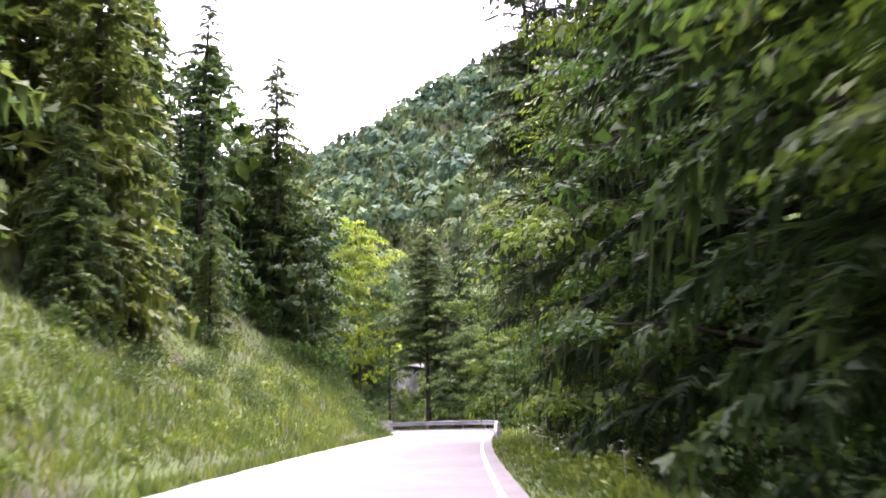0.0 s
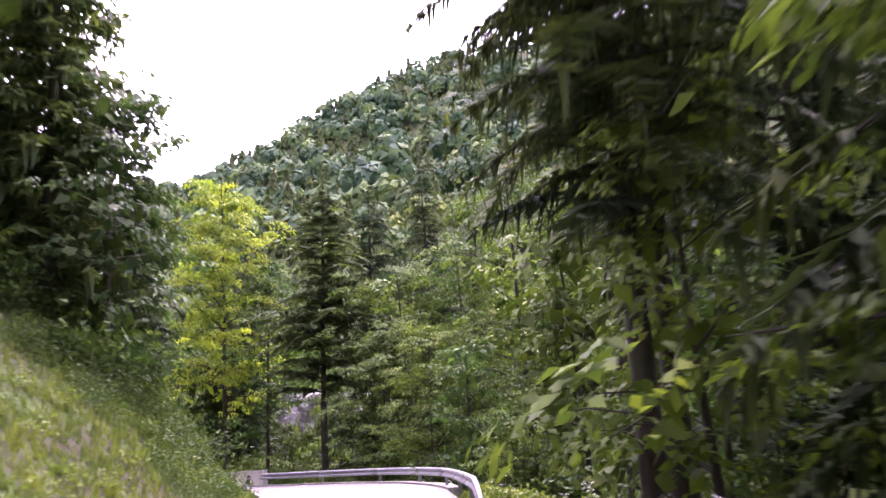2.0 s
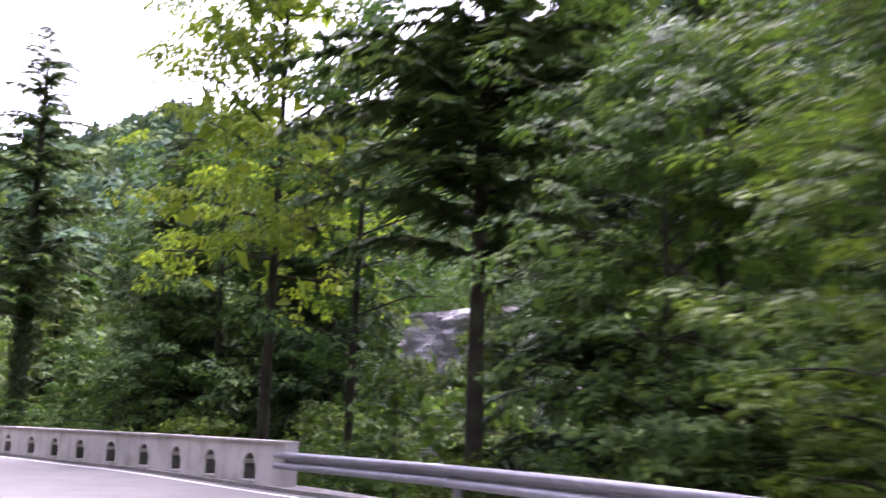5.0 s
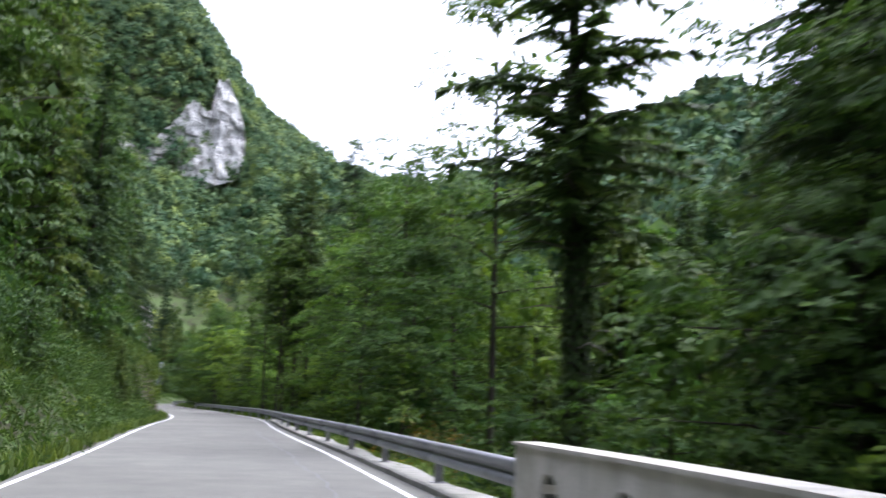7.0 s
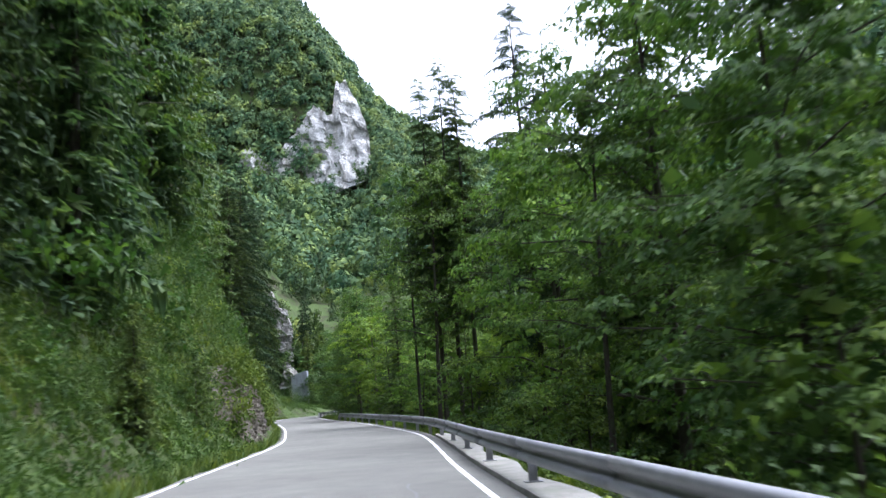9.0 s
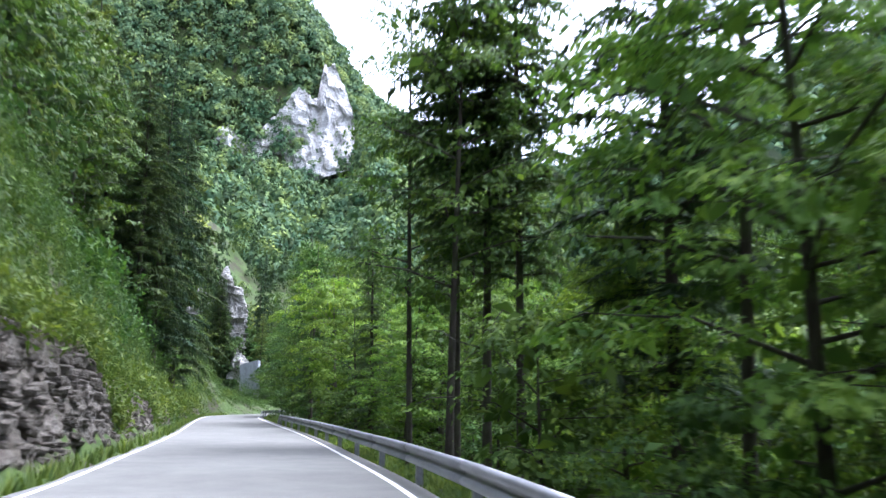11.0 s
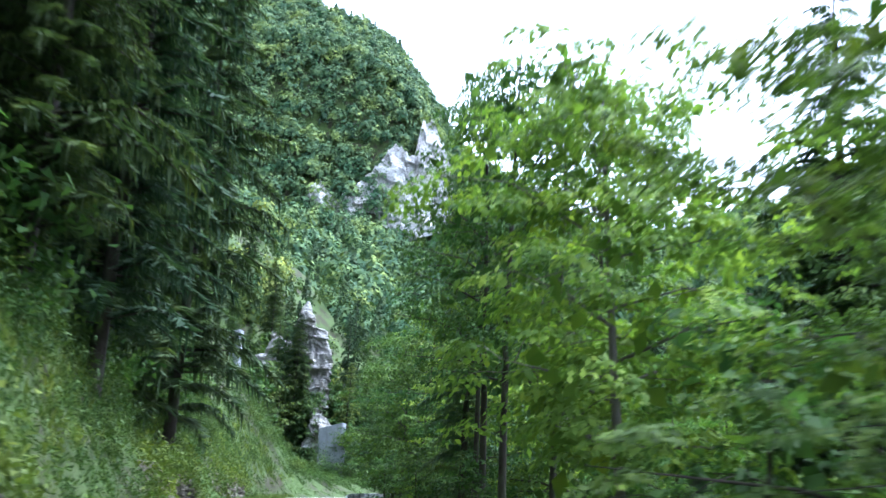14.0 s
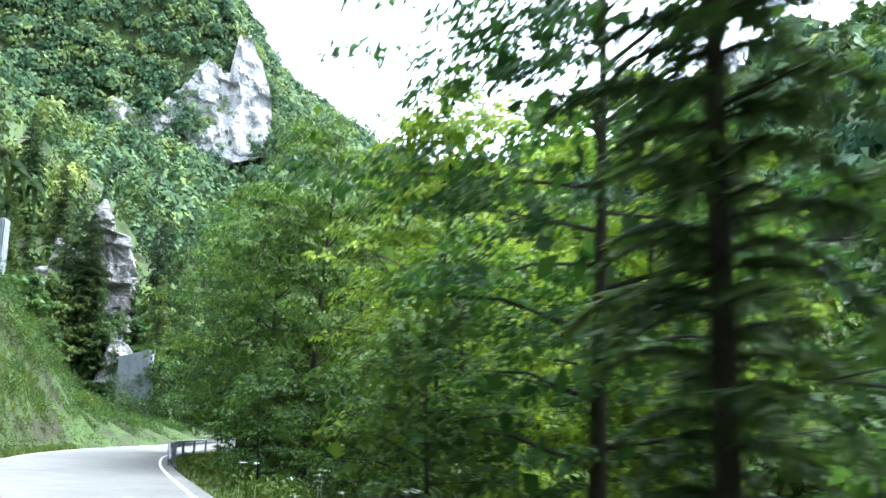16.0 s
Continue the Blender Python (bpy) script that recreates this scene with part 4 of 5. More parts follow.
for _ in range(1050):
    # below zero: more unseen trees behind the start, added to block sky light
    s = rnd.uniform(-45, 330)
    g = rnd.uniform(5.0, 44) if s < 62 else rnd.uniform(1.8, 34)
    x, y = on_road(s, left_line(s) - g)
    real = near_road(np.array([x]), np.array([y]))[1][0]
    if real > left_line(s) - 1.9 or sight_gap(x, y) or (s > 150 and g < 5.5) or (45 < s < 64 and g < 9) or (g > 20 and rnd.random() < 0.5) or not free(x, y, 2.6 if g < 14 else 5.0):
        continue
    r = rnd.random()
    if s < 62:
        kind = rnd.choice(BANK_SPRUCES if g < 18 and s > 0 else DEEP_SPRUCE) if r < 0.93 else rnd.choice(MID_BROAD)
        size = rnd.uniform(0.75, 1.1) * (0.5 if g < 7.5 else 1)
    elif s < 135:
        kind = rnd.choice(MID_BROAD if g < 12 else DEEP_BROAD) if r < 0.7 else rnd.choice(BANK_SPRUCES if g < 16 else DEEP_SPRUCE)
        size = rnd.uniform(0.65, 1.0) * (0.35 if g < 4 else 0.9 if g < 8 else 1)
    else:
        kind = rnd.choice(MID_BROAD if g < 10 else DEEP_BROAD) if r < (0.68 if s < 170 else 0.35) else rnd.choice(BANK_SPRUCES + [DEEP_DARK] if g < 10 else DEEP_SPRUCE + [DEEP_DARK])
        size = rnd.uniform(0.55, 0.9) * (0.25 if g < 4 else 0.75 if g < 8 else 1.1)
    plant(kind, x, y, size)
for _ in range(520):
    s = rnd.uniform(4, 270)
    g = abs(rnd.gauss(0, 4.0)) + 1.5
    x, y = on_road(s, left_line(s) - g)
    if g < 3.2 and bare_rock(s):
        continue
    if near_road(np.array([x]), np.array([y]))[1][0] < left_line(s) - 1.2 and free(x, y, 1.1):
        herb = rnd.random() < (0.75 if s < 62 else 0.45)
        if herb:
            herb_spots.append((x, y, rnd.uniform(0.35, 0.75)))
        else:
            plant(rnd.choice(BUSHES), x, y, rnd.uniform(0.5, 1.0) * (0.5 if g < 3 else 1), sink=0.12)
for _ in range(330):
    s = rnd.uniform(58, 335)
    g = rnd.uniform(2.2, 13)
    x, y = on_road(s, left_line(s) - g)
    if g < 3.4 and bare_rock(s):
        continue
    if near_road(np.array([x]), np.array([y]))[1][0] < left_line(s) - 1.9 and not sight_gap(x, y):
        a, k = rnd.uniform(0, 6.28), rnd.uniform(0.55, 1.1) * (0.5 if g < 3.5 else 1)
        spin = np.array([[math.cos(a), -math.sin(a), 0], [math.sin(a), math.cos(a), 0], [0, 0, 1]])
        thicket_tris.append(rnd.choice(THICKETS) @ spin.T * k + np.array([x, y, land_at(x, y) - 0.25]))
for _ in range(160):
    s = rnd.uniform(4, 250)
    x, y = on_road(s, rnd.uniform(1.2, 3.2))
    herb_spots.append((x, y, rnd.uniform(0.25, 0.5)))
tagged(new("hillside_thicket", tris_mesh("hillside_thicket", np.concatenate(thicket_tris), LEAF_THICKET_SHADE)), "dense dark green shrubs covering the steep hillside", "shrubs", kind="stuff")
hr = np.random.default_rng(77)
herb_tris = []
for x, y, size in herb_spots:
    p = np.array([x, y, land_at(x, y)]) + hr.normal(size=(150, 3)) * np.array([0.55, 0.55, 0.28]) * size + np.array([0, 0, 0.4 * size])
    herb_tris.append(leaves(hr, p, 0.15, 0.09, 0.5))
tagged(new("bank_herbs", tris_mesh("bank_herbs", np.concatenate(herb_tris), LEAF_HERB)), "light green herbs and tall weeds on the banks", "weeds", kind="stuff")

for _ in range(60):
    t, w = rnd.uniform(0.55, 1.25), rnd.gauss(0, 7)
    x, y = -118 - 81 * t + 0.48 * w, 162 + 44 * t + 0.88 * w
    if near_road(np.array([x]), np.array([y]))[1][0] < -8 and not -2.5 < w < (9 if x > -190 else 4.5):
        plant(rnd.choice(BUSHES), x, y, rnd.uniform(0.9, 1.7), sink=0.2)
for _ in range(130):
    s, g = rnd.uniform(12, 66), rnd.uniform(2.2, 9)
    x, y = on_road(s, left_line(s) - g)
    if near_road(np.array([x]), np.array([y]))[1][0] < left_line(s) - 1.6 and free(x, y, 1.9):
        plant(rnd.choice(BUSHES), x, y, rnd.uniform(0.45, 1.15), sink=0.15)
for x, y, top in ((-197.5, 204.0, 15.5), (-198.5, 202.5, 17.5), (-200.5, 204.5, 22.0), (-203.5, 206.5, 27.0), (-193.0, 215.5, 14.0), (-196.5, 215.5, 18.0), (-206.5, 213.0, 30.0), (-197.2, 208.6, 13.5), (-194.9, 213.6, 13.0), (-197.4, 207.4, 19.5), (-195.8, 213.4, 16.0), (-199.6, 205.6, 23.0)):
    g = land_at(x, y) - 0.3
    proto = rnd.choice(MID_BROAD if top < 18 else BANK_SPRUCES)
    plant(proto, x, y, 0.75, z=g, tall=(top - g) / HEIGHTS[proto.name] / 0.75)
for k, (x, y, top) in enumerate(((-197.6, 206.4, 24.0), (-199.2, 207.2, 26.5), (-196.4, 210.0, 14.4), (-199.3, 216.2, 26.0), (-197.6, 218.8, 23.0), (-202.0, 219.0, 30.0), (-195.2, 208.0, 13.0), (-194.8, 218.2, 18.0), (-193.4, 213.8, 12.0))):
    proto = (DARK_SPRUCES[k % 2], DARK_SPRUCES[1], MID_BROAD[0], DEEP_DARK, MID_BROAD[1], DEEP_DARK, MID_BROAD[0], MID_BROAD[1], MID_BROAD[0])[k]   # round the spur
    g = land_at(x, y) - 0.3
    plant(proto, x, y, 0.7, z=g, tall=(top - g) / HEIGHTS[proto.name] / 0.7)
for _ in range(130):
    x, y = rnd.uniform(-256, -203), rnd.uniform(212, 280)
    if near_road(np.array([x]), np.array([y]))[1][0] < -9 and math.hypot(x + 199, y - 211) > 6 and free(x, y, 4.0):
        plant(rnd.choice(DEEP_SPRUCE + DEEP_BROAD + [DEEP_DARK]), x, y, rnd.uniform(0.5, 0.85))
for _ in range(70):   # woods on the hill behind the spur
    x, y = rnd.uniform(-236, -192), rnd.uniform(196, 246)
    if near_road(np.array([x]), np.array([y]))[1][0] < -30 and math.hypot(x + 199, y - 211) > 5 and free(x, y, 3.6):
        plant(rnd.choice(DEEP_SPRUCE + DEEP_BROAD), x, y, rnd.uniform(0.5, 0.8))
for proto, x, y, top in ((MID_BROAD[0], -8.2, 109.6, 9.0), (MID_BROAD[1], -3.0, 108.8, 6.0), (MID_BROAD[0], -5.2, 108.4, 5.2), (DARK_SPRUCES[1], -1.2, 108.6, 8.4), (MID_BROAD[1], -1.8, 112.4, 9.0)):
    g = land_at(x, y) - 0.3   # in front of the rock across the stream
    plant(proto, x, y, 0.6, z=g, tall=(top - g) / HEIGHTS[proto.name] / 0.6)
for k in range(7):   # shrubs on top of that rock
    plant(BUSHES[k % 3], -6.6 + 1.3 * k, 114.6 + 0.5 * (k % 2), 0.8 + 0.25 * (k % 3), z=7.0 + 0.35 * (k % 3))
for k in range(9):   # shrubs at the foot of the concrete block
    x, y = -182.6 - 0.35 * k, 200.6 + 0.95 * k
    plant(BUSHES[k % 3], x, y, 1.25 + 0.2 * (k % 3), z=min(land_at(x, y), 4.6) - 0.2)
plant(BUSH_RUST, -30.9, 108.4, 1.0, z=land_at(-30.9, 108.4) + 0.2)
# weeds and long grass draped over the whole left bank
turf = []
for _ in range(5600):
    s = rnd.uniform(56, 300)
    g = 1.1 + (6.0 if s < 215 else 15) * rnd.random() ** 1.2
    if g < 2.5 and bare_rock(s):
        continue
    x, y = on_road(s, left_line(s) - g)
    size = rnd.uniform(0.5, 1.1)
    p = np.array([x, y, land_at(x, y) + 0.12]) + hr.normal(size=(76, 3)) * np.array([0.46, 0.46, 0.30]) * size
    p[:, 2] = np.maximum(p[:, 2], land(p[:, 0], p[:, 1]) + 0.04)
    turf.append(leaves(hr, p, 0.21, 0.062, 0.3))
tagged(new("bank_weeds", tris_mesh("bank_weeds", np.concatenate(turf), LEAF_TURF)), "lush yellow-green weeds draped over the steep bank", "weeds", kind="stuff")

for p in PROTOS:  # the patterns themselves leave the scene
    for o in (*p.children, p):
        bpy.data.objects.remove(o)


# ---- grass on the verges ----
def grass(name, count, seed, side, label):
    rng = np.random.default_rng(seed)
    s = rng.uniform(-2, 262, count)
    if side > 0:
        d = 0.42 + np.abs(rng.normal(size=count)) * np.interp(s, [0, 50, 60, 150, 205, 230], [1.6, 1.2, 0.6, 0.5, 1.2, 1.5])
        keep = (d > 0.9) | (s < 58) | (s > 152)
    else:
        d = np.interp(s, STATION, -WIDTH) - 0.40 - np.abs(rng.normal(size=count)) * np.interp(s, [0, 60, 80, 262], [4.2, 4.0, 2.6, 2.4])
        rock = (s > 151) & (s < 187) | (s > 189.5) & (s < 199.5) | (s > 213) & (s < 224) | (s > 235) & (s < 246)
        out = np.interp(s, STATION, -WIDTH) - d
        keep = ~(rock & (out > 0.62) & (out < 2.6))
    s, d = s[keep], d[keep]
    p = np.array([on_road(a, b) for a, b in zip(s, d)])
    n = len(p)
    z = land(p[:, 0], p[:, 1])
    foot = np.column_stack([p, z - 0.03])
    h = rng.uniform(0.16, 0.48, n) * np.clip(np.abs(d) / 2, 0.35, 1) * (0.75 if side > 0 else 1.0)
    a = rng.uniform(0, 6.28, n)
    w = np.stack([np.cos(a), np.sin(a), 0 * a], 1) * (0.022 + 0.03 * rng.random(n))[:, None]
    bend = np.stack([np.cos(a + 1.4), np.sin(a + 1.4), 0 * a], 1) * (h * rng.uniform(0.15, 0.7, n))[:, None]
    up = np.array([0, 0, 1.0])
    tip = foot + up * h[:, None] + bend
    blade = np.stack([foot - w * 1.3, foot + w * 1.3, tip], 1)
    tagged(new(name, tris_mesh(name, blade, GRASS)), label, "grass", kind="stuff")


grass("verge_grass", 30000, 3, 1, "short green grass and weeds on the verge")
grass("bank_grass", 90000, 4, -1, "long light green grass on the steep bank")


# ---- flowers beside the rail ----
def umbels(name, count, seed, spans, label):
    """White flower heads on thin stalks."""
    rng = np.random.default_rng(seed)
    tris = []
    for k in range(count):
        a, b, d0, d1 = spans[k % len(spans)]
        x, y = on_road(rng.uniform(a, b), rng.uniform(d0, d1))
        c = np.array([x, y, land_at(x, y) + rng.uniform(0.45, 0.8)])
        p = c + rng.normal(size=(14, 3)) * np.array([0.05, 0.05, 0.012])
        tris.append(leaves(rng, p, 0.035, 0.03, 0.9))
        foot = c - np.array([0, 0, 0.8])
        tris.append(np.array([[foot - [0.006, 0, 0], foot + [0.006, 0, 0], c]]))
    tagged(new(name, tris_mesh(name, np.concatenate(tris), FLOWER)), label, "flowers", kind="stuff")


umbels("umbel_flowers", 110, 9, [(54, 74, 1.2, 3.0), (204, 226, 0.9, 2.6), (16, 44, 1.5, 3.2)], "small white umbel flowers among the verge weeds")
crack = ribbon("road_crack", 100.5, 131, lambda s: -1.0 + 0.05 * math.sin(s * 0.9) + 0.03 * math.sin(s * 3.7), lambda s: -0.965 + 0.05 * math.sin(s * 0.9) + 0.03 * math.sin(s * 3.7 + 0.4), 0.003, TAR, 0.25)
tagged(new("road_crack", crack), "dark sealed crack along the asphalt", "crack", kind="structure")
crack = ribbon("road_crack", 101.5, 103.3, lambda s: -1.0 - (s - 101.5) * 1.3, lambda s: -0.97 - (s - 101.5) * 1.3 + 0.02 * math.sin(s * 9), 0.003, TAR, 0.15)
tagged(new("road_crack", crack), "dark crack across the asphalt", "crack", kind="structure")


# ---- rock ----
def crag(name, x, y, z0, height, rx, ry, turn, seed, material, label, point=0.55, category="rock", rough=1.0):
    """A craggy rock mass: rings of broken, stepped stone that narrow upwards."""
    rings, segs = 56, 72
    v, f = [], []
    for i in range(rings + 1):
        u = i / rings
        for j in range(segs):
            a = 2 * math.pi * j / segs
            prof = (1 - u ** 2.2 * point) * (1.0 if u < 0.96 else max(0.05, (1 - u) / 0.04))
            p = Vector((math.cos(a) * rx * prof, math.sin(a) * ry * prof, u * height))
            q = p * (2.2 / max(rx, ry)) + Vector((seed * 3.1, seed, 0))
            n1 = noise.fractal(Vector((q.x, q.y, q.z * 0.45)), 1.0, 2.0, 4)
            n2 = noise.ridged_multi_fractal(Vector((q.x * 1.6, q.y * 1.6, q.z * 0.55)), 0.9, 2.1, 4, 1.0, 2.0) - 1.0
            n3 = noise.fractal(q * 5, 0.8, 2.1, 4)
            n4 = noise.cell(Vector((q.x * 3.4, q.y * 3.4, q.z * 2.6))) - 0.5
            k = 1 + rough * (0.20 * n1 + 0.11 * n2 + 0.07 * n3 + 0.05 * n4)
            v.append((p.x * k, p.y * k, p.z + height * 0.03 * n1))
    for i in range(rings):
        for j in range(segs):
            a, b = i * segs + j, i * segs + (j + 1) % segs
            f.append((a, b, b + segs, a + segs))
    f.append(tuple(range(rings * segs, (rings + 1) * segs)))
    ob = new(name, mesh_of(name, v, f, material))
    ob.matrix_basis = pose(x, y, z0, 0, 0, turn)
    return tagged(ob, label, category)


def cliff_face():
    """A fissured pale face with two peaks, leaning back into the mountain."""
    ax, ay, bx, by = -484, 371, -438, 433
    prof = ([0, 0.07, 0.13, 0.20, 0.30, 0.40, 0.50, 0.58, 0.64, 0.69, 0.72, 0.74, 0.765, 0.84, 0.91, 0.97, 1.02], [146, 153, 150, 143, 149, 161, 172, 181, 178, 173, 174, 189, 198, 197, 186, 172, 154])
    foot = ([0, 0.12, 0.29, 0.45, 0.65, 0.79, 0.97], [140, 138, 137, 138, 140, 143, 149])
    n, m = 110, 64
    v, f = [], []
    for i in range(n + 1):
        u = i / n
        top = float(np.interp(u, *prof)) + 3.0 * noise.fractal(Vector((u * 22, 4.0, 0)), 0.8, 2.0, 4)
        low = float(np.interp(u, *foot)) - 17 + 2.5 * noise.noise(Vector((u * 9, 9.0, 0)))
        for j in range(m + 1):
            w = j / (m - 6) if j <= m - 6 else 1.0
            z = low + (max(top, low + 4) - low) * w
            q = Vector((u * 7.0, z * 0.085, 2.0))
            warp = 0.5 * noise.noise(q * 1.4)
            rib = noise.ridged_multi_fractal(Vector((u * 7.5 + warp, z * 0.05 + warp, 1.0)), 0.9, 2.1, 4, 1.0, 2.0) - 1.0
            step = noise.cell(Vector((u * 9 + warp, z * 0.14 + u * 3 + warp, 5.0))) - 0.5
            back = 0.22 * (z - low) - 7 - 1.3 * rib - 1.6 * step - 1.4 * noise.fractal(q * 1.6, 0.9, 2.1, 6)
            back -= 30 * max(0.0, 0.42 - u)
            back += 9 * abs(u - 0.5) ** 3 * 8 + (max(0, j - (m - 6)) * 5.0)
            v.append((ax + (bx - ax) * u - 0.80 * back, ay + (by - ay) * u + 0.60 * back, z + max(0, j - (m - 6)) * 0.3))
    for i in range(n):
        for j in range(m):
            o = i * (m + 1) + j
            f.append((o, o + m + 1, o + m + 2, o + 1))
    return tagged(new("cliff", mesh_of("cliff", v, f, ROCK_PALE)), "pale fissured limestone cliff below the wooded summit", "cliff")


cliff_face()


def spur(name, x, y, z0, height, profile, lean, seed, label):
    """A broken limestone pillar with ledges; profile: radius by height."""
    rings, segs = 80, 64
    v, f = [], []
    for i in range(rings + 1):
        u = i / rings
        rad = float(np.interp(u, *profile))
        shift = Vector((0.9 * (noise.cell(Vector((seed, 1.0, u * height * 0.42))) - 0.5) + 0.6 * noise.noise(Vector((seed, 2.0, u * height * 0.5))), 0.9 * (noise.cell(Vector((seed, 5.0, u * height * 0.36))) - 0.5), 0))
        for j in range(segs):
            a = 2 * math.pi * j / segs
            q = Vector((math.cos(a) * rad, math.sin(a) * rad, u * height)) * 0.55 + Vector((seed * 3.1, seed, 0))
            ledge = noise.cell(Vector((q.x * 0.9, q.y * 0.9, q.z * 1.5 + 0.35 * noise.noise(q)))) - 0.5
            crack = noise.ridged_multi_fractal(Vector((q.x * 1.7, q.y * 1.7, q.z * 0.5)), 0.9, 2.1, 4, 1.0, 2.0) - 1.0
            k = (1 + 0.24 * ledge - 0.14 * crack + 0.24 * noise.fractal(q, 0.9, 2.0, 5)) / max(abs(math.cos(a + 0.5)), abs(math.sin(a + 0.5))) ** 0.7
            v.append((math.cos(a) * rad * k - lean[0] * u + shift.x, math.sin(a) * rad * k - lean[1] * u + shift.y, u * height + 0.5 * noise.noise(q * 1.3)))
    for i in range(rings):
        for j in range(segs):
            a, b = i * segs + j, i * segs + (j + 1) % segs
            f.append((a, b, b + segs, a + segs))
    f.append(tuple(range(rings * segs, (rings + 1) * segs)))
    ob = new(name, mesh_of(name, v, f, ROCK_GREY))
    ob.matrix_basis = pose(x, y, z0)
    return tagged(ob, label, "rock")


spur("rock_spur", -198.6, 211.2, 12.0, 14.6, ([0, 0.08, 0.16, 0.30, 0.62, 0.84, 0.95, 1.0], [1.3, 1.7, 2.2, 2.5, 2.2, 1.5, 0.9, 0.3]), (1.0, 1.7), 4, "tall broken grey limestone spur above the road")
spur("rock_spur", -193.6, 210.4, 3.0, 9.6, ([0, 0.6, 0.85, 1.0], [1.6, 1.5, 0.9, 0.3]), (0.5, 0.9), 6, "low grey limestone rib beside the concrete block")
spur("rock_spur", -211.0, 211.5, 9.0, 15.0, ([0, 0.5, 0.85, 1.0], [2.6, 2.4, 1.6, 0.4]), (0.6, 1.0), 5, "grey limestone outcrop above the road")
crag("crag", -2.6, 115.6, -8, 15.9, 4.9, 2.8, 6, 7, ROCK_PALE, "pale broken rock face across the stream", 0.15, "rock", 1.5)
crag("crag", 28, 108, -6, 21, 8, 5, -35, 8, ROCK_GREY, "pale rock face across the stream", 0.4, "rock", 1.5)
crag("rock_outcrop", -13.0, 74.6, land_at(-13.0, 74.6) - 2.4, 7.6, 2.4, 3.8, 30, 9, ROCK_BANK, "weathered grey rock outcrop on the steep bend bank", 0.8, "rock", 1.1)


def retaining_wall(x, y, z0, width, height, turn, label):
    """A leaning block of grey concrete with a slanted top and bevelled rims."""
    bm = bmesh.new()
    bmesh.ops.create_cube(bm, size=1.0)
    for v in bm.verts:
        v.co = Vector((v.co.x * width, v.co.y * 1.2 - v.co.z * 0.5, (v.co.z + 0.5) * height * (1 + (0.12 * v.co.x if v.co.z > 0 else 0))))
    bmesh.ops.bevel(bm, geom=bm.edges[:], offset=0.12, segments=2, affect="EDGES")
    me = bpy.data.meshes.new("retaining_wall")
    bm.to_mesh(me)
    bm.free()
    me.materials.append(BLOCKWORK)
    ob = new("retaining_wall", me)
    ob.matrix_basis = pose(x, y, z0, 0, 0, turn)
    return tagged(ob, label, "wall")


retaining_wall(-185.0, 205.2, min(land_at(-185.0, 205.2), 4.5) - 0.8, 3.3, 9.2 - min(land_at(-185.0, 205.2), 4.5), 35, "grey concrete retaining block at the foot of the spur")
retaining_wall(-178.6, 184.8, land_at(-178.6, 184.8) - 1.5, 6.0, 18.0 - land_at(-178.6, 184.8), 40, "grey concrete retaining block on the grassy slope")


overhang = []


